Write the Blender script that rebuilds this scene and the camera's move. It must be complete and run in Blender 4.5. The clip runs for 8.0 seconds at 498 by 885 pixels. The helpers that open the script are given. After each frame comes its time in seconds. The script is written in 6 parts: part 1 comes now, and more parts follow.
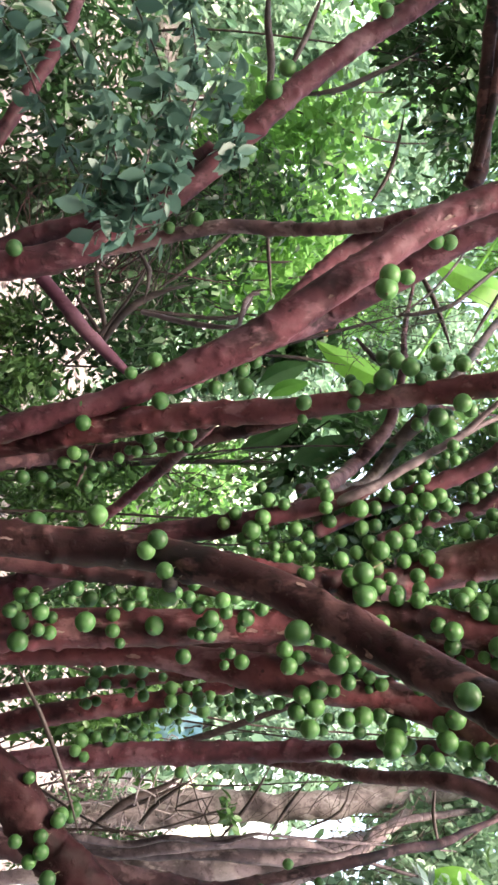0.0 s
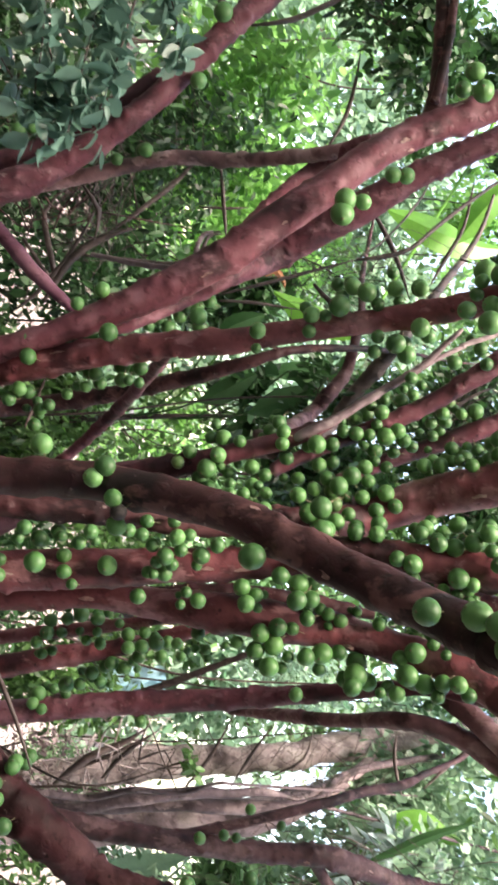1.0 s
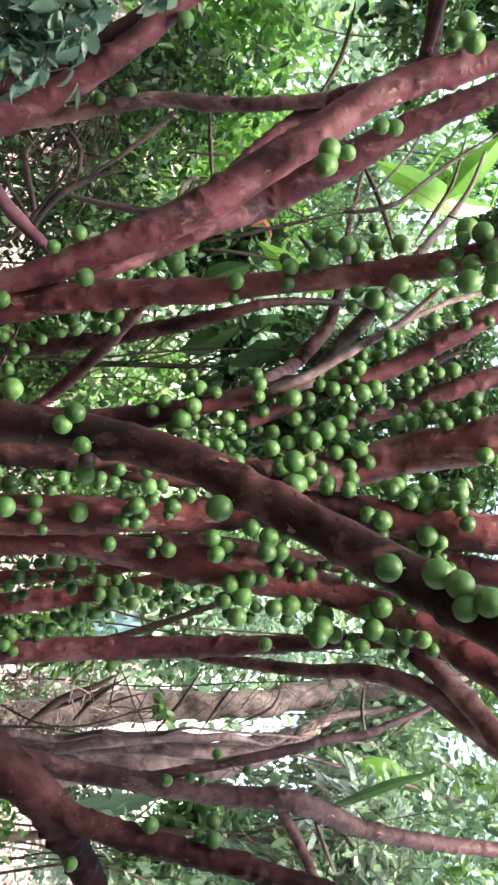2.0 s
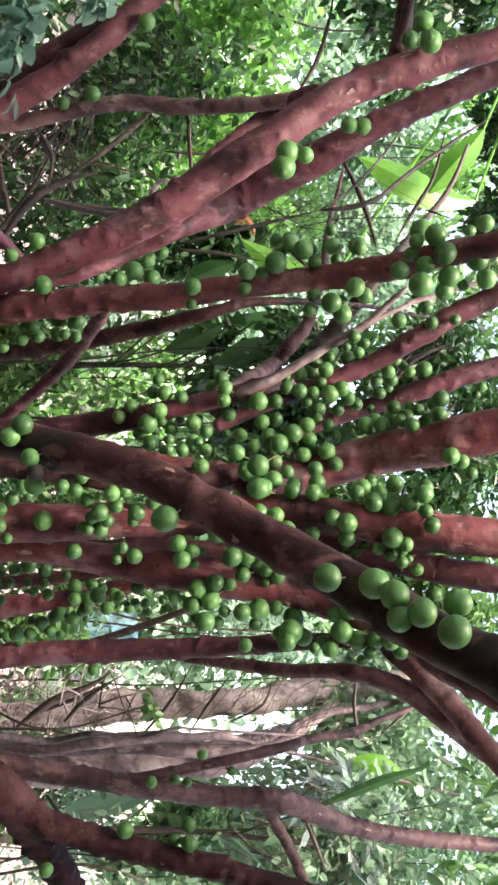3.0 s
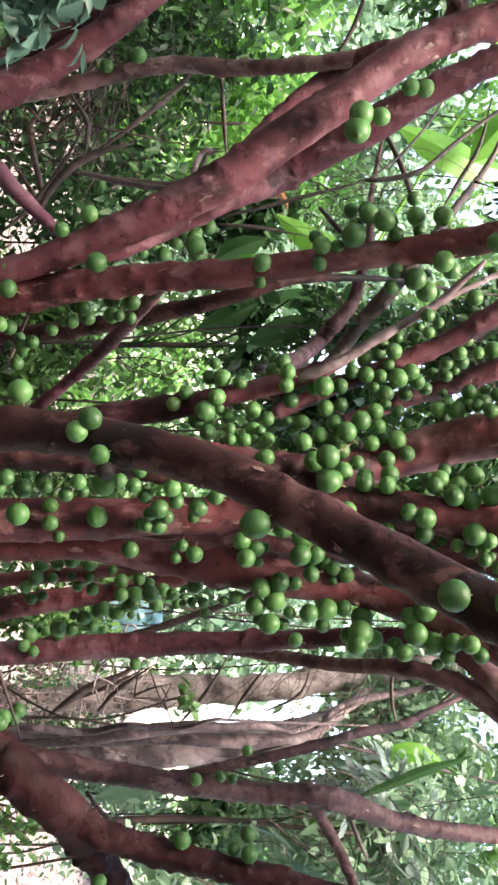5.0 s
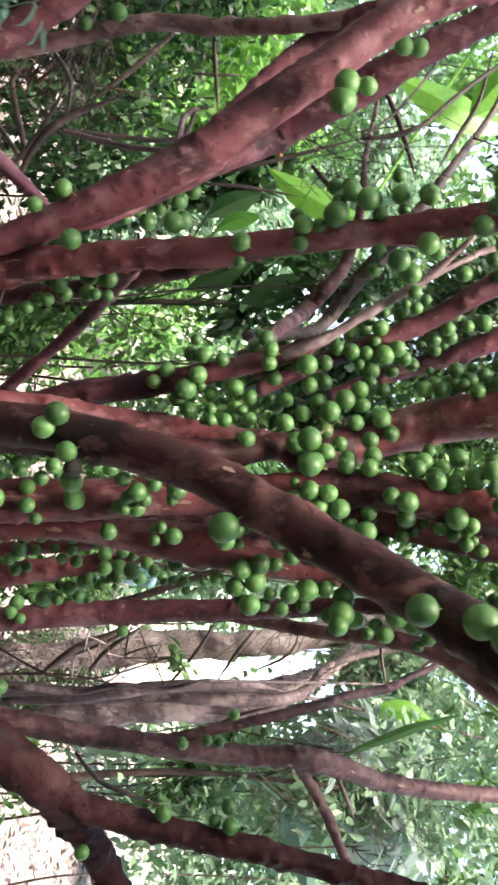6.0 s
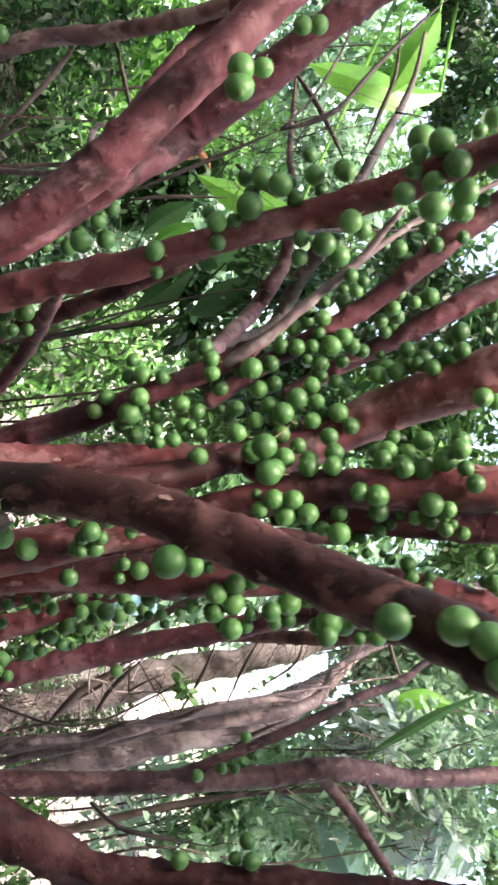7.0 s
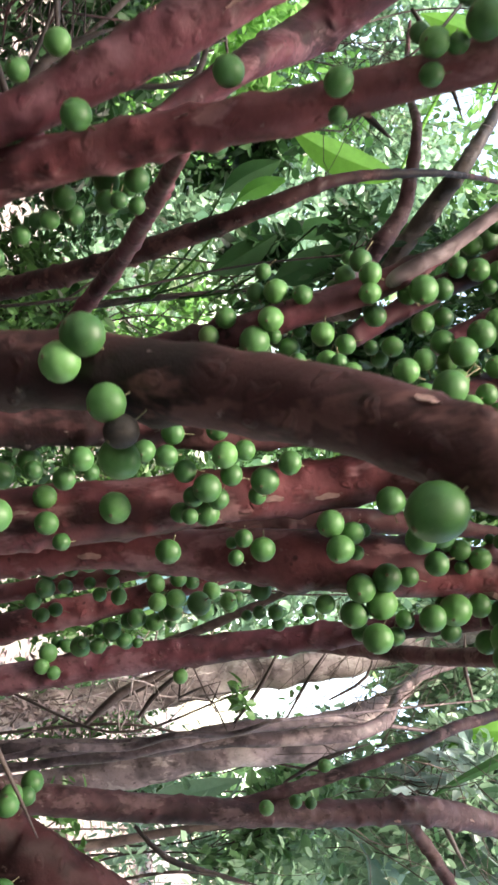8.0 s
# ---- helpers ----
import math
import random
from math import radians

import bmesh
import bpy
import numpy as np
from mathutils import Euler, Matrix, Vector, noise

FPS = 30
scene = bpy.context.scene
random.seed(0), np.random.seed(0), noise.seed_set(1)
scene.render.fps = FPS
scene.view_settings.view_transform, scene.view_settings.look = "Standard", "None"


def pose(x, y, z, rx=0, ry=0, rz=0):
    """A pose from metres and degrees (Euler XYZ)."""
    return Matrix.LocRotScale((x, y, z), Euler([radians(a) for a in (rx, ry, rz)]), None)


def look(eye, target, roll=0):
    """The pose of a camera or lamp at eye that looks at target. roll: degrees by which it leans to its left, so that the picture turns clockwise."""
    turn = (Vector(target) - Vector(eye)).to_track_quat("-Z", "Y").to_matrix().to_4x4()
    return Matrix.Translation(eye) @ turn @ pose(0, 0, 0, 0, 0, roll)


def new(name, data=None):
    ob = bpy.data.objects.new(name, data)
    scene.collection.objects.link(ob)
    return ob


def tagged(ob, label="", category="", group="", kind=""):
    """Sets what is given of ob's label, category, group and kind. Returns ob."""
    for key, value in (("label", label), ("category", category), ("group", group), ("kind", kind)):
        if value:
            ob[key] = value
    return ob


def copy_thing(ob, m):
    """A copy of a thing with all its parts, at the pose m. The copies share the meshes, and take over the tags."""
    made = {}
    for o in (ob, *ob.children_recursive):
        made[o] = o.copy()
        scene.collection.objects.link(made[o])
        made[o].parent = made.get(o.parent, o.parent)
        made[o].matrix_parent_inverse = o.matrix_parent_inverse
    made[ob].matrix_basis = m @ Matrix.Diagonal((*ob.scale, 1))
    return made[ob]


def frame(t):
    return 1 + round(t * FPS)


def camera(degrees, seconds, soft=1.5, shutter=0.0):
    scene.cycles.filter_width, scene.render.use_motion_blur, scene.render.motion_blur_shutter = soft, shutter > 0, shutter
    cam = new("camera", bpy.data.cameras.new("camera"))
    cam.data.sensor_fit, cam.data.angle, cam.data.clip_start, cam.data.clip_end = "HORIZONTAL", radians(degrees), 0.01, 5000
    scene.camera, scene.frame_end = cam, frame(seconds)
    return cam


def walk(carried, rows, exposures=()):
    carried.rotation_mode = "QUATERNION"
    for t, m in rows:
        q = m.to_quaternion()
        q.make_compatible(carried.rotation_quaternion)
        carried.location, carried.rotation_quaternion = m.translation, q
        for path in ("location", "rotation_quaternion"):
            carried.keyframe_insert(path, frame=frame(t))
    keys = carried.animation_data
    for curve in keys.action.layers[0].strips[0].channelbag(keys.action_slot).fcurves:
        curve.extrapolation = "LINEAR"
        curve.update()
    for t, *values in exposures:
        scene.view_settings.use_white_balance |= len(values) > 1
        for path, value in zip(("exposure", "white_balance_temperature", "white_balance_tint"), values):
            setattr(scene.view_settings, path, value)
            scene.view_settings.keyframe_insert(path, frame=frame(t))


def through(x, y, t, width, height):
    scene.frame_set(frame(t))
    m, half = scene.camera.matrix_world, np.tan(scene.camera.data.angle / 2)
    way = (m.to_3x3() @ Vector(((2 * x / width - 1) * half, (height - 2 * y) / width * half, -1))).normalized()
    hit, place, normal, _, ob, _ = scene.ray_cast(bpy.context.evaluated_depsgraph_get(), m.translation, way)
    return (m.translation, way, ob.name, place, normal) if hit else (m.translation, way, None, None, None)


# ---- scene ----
# ---- camera and walk ----
cam = camera(32.4, 8.0, soft=2.8, shutter=0.4)
PATH = [
    (0, (0.126, 0.043, 1.272), (-0.007, 2.036, 1.385), 93.7),
    (0.5, (0.149, 0.047, 1.283), (0.004, 2.039, 1.402), 92.9),
    (1, (0.16, 0.074, 1.284), (0.103, 2.062, 1.492), 92.7),
    (1.5, (0.149, 0.076, 1.295), (0.174, 2.062, 1.534), 93.8),
    (2, (0.159, 0.075, 1.294), (0.212, 2.058, 1.548), 94.2),
    (2.2, (0.161, 0.079, 1.297), (0.227, 2.061, 1.554), 94.0),
    (3.3, (0.138, 0.07, 1.343), (0.198, 2.054, 1.59), 92.8),
    (3.5, (0.136, 0.093, 1.326), (0.196, 2.078, 1.57), 92.6),
    (4, (0.144, 0.121, 1.292), (0.237, 2.107, 1.507), 92.7),
    (4.2, (0.146, 0.124, 1.294), (0.242, 2.11, 1.508), 92.7),
    (5.3, (0.135, 0.162, 1.284), (0.265, 2.146, 1.505), 92.7),
    (5.5, (0.132, 0.167, 1.283), (0.273, 2.15, 1.502), 92.8),
    (6, (0.104, 0.169, 1.307), (0.345, 2.142, 1.536), 92.6),
    (6.5, (0.088, 0.187, 1.37), (0.327, 2.156, 1.625), 87.4),
    (7, (0.105, 0.215, 1.344), (0.329, 2.185, 1.611), 83.5),
    (7.5, (0.139, 0.348, 1.289), (0.338, 2.328, 1.496), 85.1),
    (8, (0.174, 0.447, 1.271), (0.378, 2.427, 1.461), 87.3),
]
STOPS = 2.81
walk(cam, [(t, look(eye, target, roll)) for t, eye, target, roll in PATH], exposures=[(0, STOPS, 7950, 18), (5.5, STOPS, 7950, 17), (8, STOPS, 7850, 14)])

# ---- light ----
SUN_UP, SUN_ROUND = 66.0, 200.0
world = bpy.data.worlds.new("sky")
scene.world = world
world.use_nodes = True
wn = world.node_tree.nodes
sky = wn.new("ShaderNodeTexSky")
sky.sky_type, sky.sun_disc = "NISHITA", False
sky.sun_elevation, sky.sun_rotation = radians(SUN_UP), radians(SUN_ROUND)
sky.air_density, sky.dust_density, sky.ozone_density = 1.0, 1.2, 0.3
wn["Background"].inputs["Strength"].default_value = 0.120
world.node_tree.links.new(sky.outputs[0], wn["Background"].inputs["Color"])

sun_data = bpy.data.lights.new("sun", "SUN")
sun_data.energy, sun_data.angle, sun_data.color = 3.1, radians(36), (1.0, 0.98, 0.95)
sun = new("sun", sun_data)
sun_way = Vector((math.sin(radians(SUN_ROUND)) * math.cos(radians(SUN_UP)), math.cos(radians(SUN_ROUND)) * math.cos(radians(SUN_UP)), math.sin(radians(SUN_UP))))
sun.matrix_world = look(sun_way * 30, (0, 0, 0))


# ---- materials ----
def material(name):
    m = bpy.data.materials.new(name)
    m.use_nodes = True
    nt = m.node_tree
    return m, nt, nt.nodes["Principled BSDF"]


def noise_node(nt, scale, detail=4.0, rough=0.6, stretch=(1, 1, 1)):
    co = nt.nodes.new("ShaderNodeTexCoord")
    mp = nt.nodes.new("ShaderNodeMapping")
    mp.inputs["Scale"].default_value = stretch
    tx = nt.nodes.new("ShaderNodeTexNoise")
    tx.inputs["Scale"].default_value, tx.inputs["Detail"].default_value, tx.inputs["Roughness"].default_value = scale, detail, rough
    nt.links.new(co.outputs["Object"], mp.inputs["Vector"])
    nt.links.new(mp.outputs[0], tx.inputs["Vector"])
    return tx.outputs["Fac"]


def ramp(nt, fac, stops):
    r = nt.nodes.new("ShaderNodeValToRGB")
    while len(r.color_ramp.elements) < len(stops):
        r.color_ramp.elements.new(0.5)
    for e, (p, c) in zip(r.color_ramp.elements, stops):
        e.position, e.color = p, (*c, 1)
    nt.links.new(fac, r.inputs["Fac"])
    return r.outputs["Color"]


def mix(nt, fac, a, b, kind="MIX"):
    n = nt.nodes.new("ShaderNodeMix")
    n.data_type, n.blend_type = "RGBA", kind
    for socket, v in ((n.inputs[0], fac), (n.inputs[6], a), (n.inputs[7], b)):
        if isinstance(v, bpy.types.NodeSocket):
            nt.links.new(v, socket)
        elif isinstance(v, tuple):
            socket.default_value = (*v, 1)
        else:
            socket.default_value = v
    return n.outputs[2]


def bump(nt, bsdf, height, strength, distance):
    b = nt.nodes.new("ShaderNodeBump")
    b.inputs["Strength"].default_value, b.inputs["Distance"].default_value = strength, distance
    nt.links.new(height, b.inputs["Height"])
    nt.links.new(b.outputs[0], bsdf.inputs["Normal"])


def scars(nt, scale):
    """Scattered round leaf scars: the distance to the nearest one, and its raised rim."""
    co = nt.nodes.new("ShaderNodeTexCoord")
    warp = nt.nodes.new("ShaderNodeTexNoise")
    warp.inputs["Scale"].default_value = 60
    shift = nt.nodes.new("ShaderNodeMix")
    shift.data_type, shift.blend_type = "RGBA", "ADD"
    shift.inputs[0].default_value = 0.02
    cell = nt.nodes.new("ShaderNodeTexVoronoi")
    cell.inputs["Scale"].default_value = scale
    nt.links.new(co.outputs["Object"], warp.inputs["Vector"])
    nt.links.new(co.outputs["Object"], shift.inputs[6])
    nt.links.new(warp.outputs["Color"], shift.inputs[7])
    nt.links.new(shift.outputs[2], cell.inputs["Vector"])
    far = cell.outputs["Distance"]
    return far, ramp(nt, far, [(0.0, (0.5, 0.5, 0.5)), (0.15, (1, 1, 1)), (0.34, (0, 0, 0))])


def bark(name, deep, main, pale, flake=0.5, shine=0.45):
    """Smooth bark that sheds in thin plates: soft stains, the body colour, pale fresh plates with a rim that double as
    painted highlights, a few dark pits, pale glints.
    """
    m, nt, p = material(name)
    big = noise_node(nt, 11, 3, 0.55, (1, 1, 0.75))
    col = ramp(nt, big, [(0.37, deep), (0.49, main), (0.57, main), (0.70, pale)])
    patch = noise_node(nt, 30, 4, 0.6, (1, 1, 0.45))
    # pale patches: shed plates, and soft highlights put into the colour
    fresh = ramp(nt, patch, [(0.545, (0, 0, 0)), (0.60, (1, 1, 1))])
    col = mix(nt, mix(nt, flake, (0, 0, 0), fresh), col, pale)
    rim = ramp(nt, patch, [(0.53, (1, 1, 1)), (0.565, (0.55, 0.5, 0.5)), (0.60, (1, 1, 1))])
    col = mix(nt, 0.6 * flake, col, rim, "MULTIPLY")
    stain = ramp(nt, noise_node(nt, 42, 3, 0.6), [(0.33, (0.42, 0.38, 0.38)), (0.46, (1, 1, 1))])
    col = mix(nt, 0.75, col, stain, "MULTIPLY")
    pits = ramp(nt, noise_node(nt, 95, 1, 0.4), [(0.21, (0.2, 0.17, 0.17)), (0.27, (1, 1, 1))])
    col = mix(nt, 0.8, col, pits, "MULTIPLY")
    # tiny pale specks that paint glints on the bark
    glints = ramp(nt, noise_node(nt, 70, 4, 0.6), [(0.66, (0, 0, 0)), (0.72, (0.4, 0.4, 0.4))])
    col = mix(nt, glints, col, (0.36, 0.27, 0.26))
    scar, ring = scars(nt, 62)
    col = mix(nt, 0.4, col, ramp(nt, scar, [(0.0, (1.5, 1.45, 1.45)), (0.16, (1.3, 1.28, 1.28)), (0.22, (0.5, 0.47, 0.47)), (0.32, (1, 1, 1))]), "MULTIPLY")
    fine = noise_node(nt, 120, 3, 0.6)
    col = mix(nt, 0.5, col, ramp(nt, fine, [(0.3, (0.72, 0.7, 0.7)), (0.7, (1.2, 1.2, 1.2))]), "MULTIPLY")
    nt.links.new(col, p.inputs["Base Color"])
    nt.links.new(ramp(nt, patch, [(0.45, (0.58, 0.58, 0.58)), (0.65, (0.75, 0.75, 0.75))]), p.inputs["Roughness"])
    p.inputs["Specular IOR Level"].default_value = shine
    bump(nt, p, mix(nt, 0.28, mix(nt, 0.5, patch, fine), ring), 0.6, 0.0035)
    return m


def leaf_material(name, dark, light, through=0.35, rough=0.45):
    m, nt, p = material(name)
    g = nt.nodes.new("ShaderNodeNewGeometry")
    col = ramp(nt, g.outputs["Random Per Island"], [(0.0, dark), (1.0, light)])
    mott = ramp(nt, noise_node(nt, 60, 3), [(0.35, (0.75, 0.78, 0.75)), (0.7, (1.1, 1.1, 1.1))])
    col = mix(nt, 0.7, col, mott, "MULTIPLY")
    nt.links.new(col, p.inputs["Base Color"])
    p.inputs["Roughness"].default_value = rough
    t = nt.nodes.new("ShaderNodeBsdfTranslucent")
    nt.links.new(mix(nt, 0.55, col, light, "MIX"), t.inputs["Color"])
    s = nt.nodes.new("ShaderNodeMixShader")
    s.inputs[0].default_value = through
    nt.links.new(p.outputs[0], s.inputs[1])
    nt.links.new(t.outputs[0], s.inputs[2])
    nt.links.new(s.outputs[0], nt.nodes["Material Output"].inputs["Surface"])
    return m


BARK = bark("mauve_bark", (0.038, 0.0115, 0.0165), (0.116, 0.034, 0.046), (0.230, 0.115, 0.136), 0.45, 0.3)
BARK_RED = bark("red_bark", (0.046, 0.013, 0.017), (0.168, 0.046, 0.054), (0.36, 0.18, 0.195), 0.55, 0.3)
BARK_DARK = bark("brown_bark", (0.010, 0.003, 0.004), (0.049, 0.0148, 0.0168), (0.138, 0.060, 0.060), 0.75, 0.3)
# darker copy of the bark, with the shade put into its colour
BARK_SHADED = bark("shaded_bark", (0.013, 0.0035, 0.0045), (0.044, 0.0130, 0.0155), (0.092, 0.038, 0.040), 0.4, 0.2)
# mauve bark darkened so that the corner stems look shaded
BARK_CORNER = bark("corner_shade_bark", (0.017, 0.006, 0.007), (0.041, 0.0135, 0.016), (0.090, 0.042, 0.045), 0.45, 0.12)
BARK_MUTED = bark("muted_bark", (0.026, 0.011, 0.014), (0.088, 0.040, 0.046), (0.19, 0.115, 0.12), 0.6, 0.25)
BARK_LIGHT = bark("light_mauve_bark", (0.06, 0.026, 0.030), (0.195, 0.088, 0.096), (0.34, 0.21, 0.215), 0.6, 0.3)
BARK_ROSE = bark("rose_bark", (0.08, 0.045, 0.050), (0.27, 0.150, 0.156), (0.42, 0.29, 0.295), 0.6, 0.3)
BARK_SHOOT = bark("shoot_bark", (0.070, 0.048, 0.055), (0.200, 0.148, 0.162), (0.38, 0.31, 0.33), 0.6, 0.3)
BARK_PURPLE = bark("purple_bark", (0.05, 0.016, 0.03), (0.105, 0.034, 0.06), (0.18, 0.08, 0.11), 0.2)
BARK_GREY = bark("grey_bark", (0.020, 0.013, 0.016), (0.085, 0.060, 0.070), (0.22, 0.17, 0.175), 0.5, 0.3)
BARK_TRUNK = bark("purplish_grey_bark", (0.055, 0.041, 0.047), (0.185, 0.140, 0.152), (0.36, 0.30, 0.30), 0.6, 0.3)
BARK_PALE = bark("pale_bark", (0.11, 0.085, 0.088), (0.32, 0.26, 0.262), (0.50, 0.44, 0.43), 0.6, 0.3)
TWIG = bark("twig_bark", (0.018, 0.011, 0.011), (0.055, 0.036, 0.034), (0.15, 0.11, 0.10), 0.3)
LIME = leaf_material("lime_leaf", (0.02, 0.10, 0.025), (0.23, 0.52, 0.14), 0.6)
GREEN = leaf_material("green_leaf", (0.009, 0.036, 0.012), (0.12, 0.27, 0.08), 0.35)
# dark green leaf; in the understorey its darkness also stands in for shade
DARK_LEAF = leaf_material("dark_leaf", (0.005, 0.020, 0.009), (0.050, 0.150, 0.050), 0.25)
# pale green leaf, its light end partly raised to paint sky reflections
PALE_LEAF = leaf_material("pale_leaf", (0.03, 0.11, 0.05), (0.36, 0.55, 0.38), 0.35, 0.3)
# near-white leaf: the sky's reflection is put into the base colour
SHEEN_LEAF = leaf_material("sky_sheen_leaf", (0.20, 0.32, 0.30), (0.58, 0.70, 0.70), 0.3, 0.28)
MINT = leaf_material("mint_leaf", (0.008, 0.040, 0.014), (0.26, 0.50, 0.24), 0.4, 0.28)
BLUE_LEAF = leaf_material("blue_green_leaf", (0.05, 0.13, 0.10), (0.18, 0.33, 0.27), 0.3, 0.4)
BANANA = leaf_material("banana_leaf", (0.06, 0.23, 0.03), (0.16, 0.40, 0.06), 0.4, 0.4)
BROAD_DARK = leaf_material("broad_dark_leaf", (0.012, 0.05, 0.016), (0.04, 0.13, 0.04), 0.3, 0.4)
BROAD_GREEN = leaf_material("broad_green_leaf", (0.05, 0.20, 0.03), (0.10, 0.32, 0.05), 0.4, 0.4)
DRY = leaf_material("dry_leaf", (0.20, 0.06, 0.02), (0.45, 0.20, 0.10), 0.3, 0.6)
BROWN_LEAF = leaf_material("brown_dead_leaf", (0.10, 0.055, 0.035), (0.20, 0.12, 0.08), 0.25, 0.6)
LITTER = leaf_material("leaf_litter", (0.11, 0.074, 0.074), (0.28, 0.212, 0.220), 0.1, 0.75)

FRUIT, fnt, fp = material("green_fruit_skin")
info = fnt.nodes.new("ShaderNodeObjectInfo")
skin = ramp(fnt, info.outputs["Random"], [(0.0, (0.032, 0.106, 0.032)), (0.5, (0.060, 0.178, 0.054)), (1.0, (0.100, 0.255, 0.082))])
cloudy = ramp(fnt, noise_node(fnt, 1.6, 3), [(0.3, (0.72, 0.78, 0.7)), (0.7, (1.15, 1.1, 1.15))])
skin = mix(fnt, 0.8, skin, cloudy, "MULTIPLY")
skin = mix(fnt, ramp(fnt, noise_node(fnt, 9, 2), [(0.66, (0, 0, 0)), (0.74, (0.5, 0.5, 0.5))]), skin, (0.16, 0.24, 0.09))
fnt.links.new(skin, fp.inputs["Base Color"])
fp.inputs["Roughness"].default_value = 0.50
fp.inputs["Specular IOR Level"].default_value = 0.45
fp.inputs["Subsurface Weight"].default_value = 0.15
fp.inputs["Subsurface Radius"].default_value = (0.3, 0.6, 0.15)
fp.inputs["Subsurface Scale"].default_value = 0.004
STALK, snt, sp = material("fruit_stalk")
snt.links.new(ramp(snt, noise_node(snt, 4, 3), [(0.3, (0.05, 0.04, 0.025)), (0.7, (0.20, 0.18, 0.10))]), sp.inputs["Base Color"])
sp.inputs["Roughness"].default_value = 0.7

SOIL, gnt, gp = material("leafy_soil")
soil = ramp(gnt, noise_node(gnt, 3.0, 6, 0.7), [(0.3, (0.04, 0.032, 0.026)), (0.5, (0.10, 0.080, 0.068)), (0.62, (0.05, 0.08, 0.03)), (0.78, (0.20, 0.165, 0.15))])
soil = mix(gnt, 0.8, soil, ramp(gnt, noise_node(gnt, 40, 5, 0.7), [(0.3, (0.5, 0.5, 0.5)), (0.7, (1.2, 1.2, 1.2))]), "MULTIPLY")
lawn = ramp(gnt, noise_node(gnt, 9.0, 6, 0.75), [(0.36, (0.10, 0.13, 0.08)), (0.46, (0.20, 0.18, 0.165)), (0.58, (0.28, 0.232, 0.242))])
where = gnt.nodes.new("ShaderNodeSeparateXYZ")
place = gnt.nodes.new("ShaderNodeTexCoord")
gnt.links.new(place.outputs["Object"], where.inputs[0])
edge = gnt.nodes.new("ShaderNodeMapRange")
edge.inputs["From Min"].default_value, edge.inputs["From Max"].default_value = 4.2, 5.4
gnt.links.new(where.outputs["Y"], edge.inputs["Value"])
soil = mix(gnt, edge.outputs[0], soil, lawn)
gnt.links.new(soil, gp.inputs["Base Color"])
gp.inputs["Roughness"].default_value = 0.9
bump(gnt, gp, noise_node(gnt, 30, 5, 0.7), 0.8, 0.03)


SHEET, hnt, hp = material("blue_plastic")
hnt.links.new(ramp(hnt, noise_node(hnt, 14, 4), [(0.3, (0.20, 0.42, 0.50)), (0.7, (0.42, 0.66, 0.72))]), hp.inputs["Base Color"])
hp.inputs["Roughness"].default_value = 0.35


# ---- building helpers ----
def part(name, verts, faces, mats, parent=None, label="", smooth=True, slots=None):
    """Links one mesh as one object, under a thing or a part."""
    me = bpy.data.meshes.new(name)
    me.from_pydata(verts, [], faces)
    for m in mats if isinstance(mats, (list, tuple)) else [mats]:
        me.materials.append(m)
    me.polygons.foreach_set("use_smooth", [smooth] * len(me.polygons))
    if slots is not None:
        me.polygons.foreach_set("material_index", slots)
    me.update()
    ob = new(name, me)
    ob.parent = parent
    return tagged(ob, label) if label else ob


def spline(points, step):
    """A smooth line through the points, with a row about every step metres."""
    p = np.array(points, float)
    q = np.vstack([2 * p[0] - p[1], p, 2 * p[-1] - p[-2]])
    out = []
    for i in range(1, len(q) - 2):
        a, b, c, d = q[i - 1 : i + 3]
        n = max(2, int(np.linalg.norm((c - b)[:3]) / step))
        u = np.linspace(0, 1, n, endpoint=False)[:, None]
        out.append(0.5 * (2 * b + (c - a) * u + (2 * a - 5 * b + 4 * c - d) * u**2 + (3 * b - a - 3 * c + d) * u**3))
    return np.vstack([*out, p[-1:]])


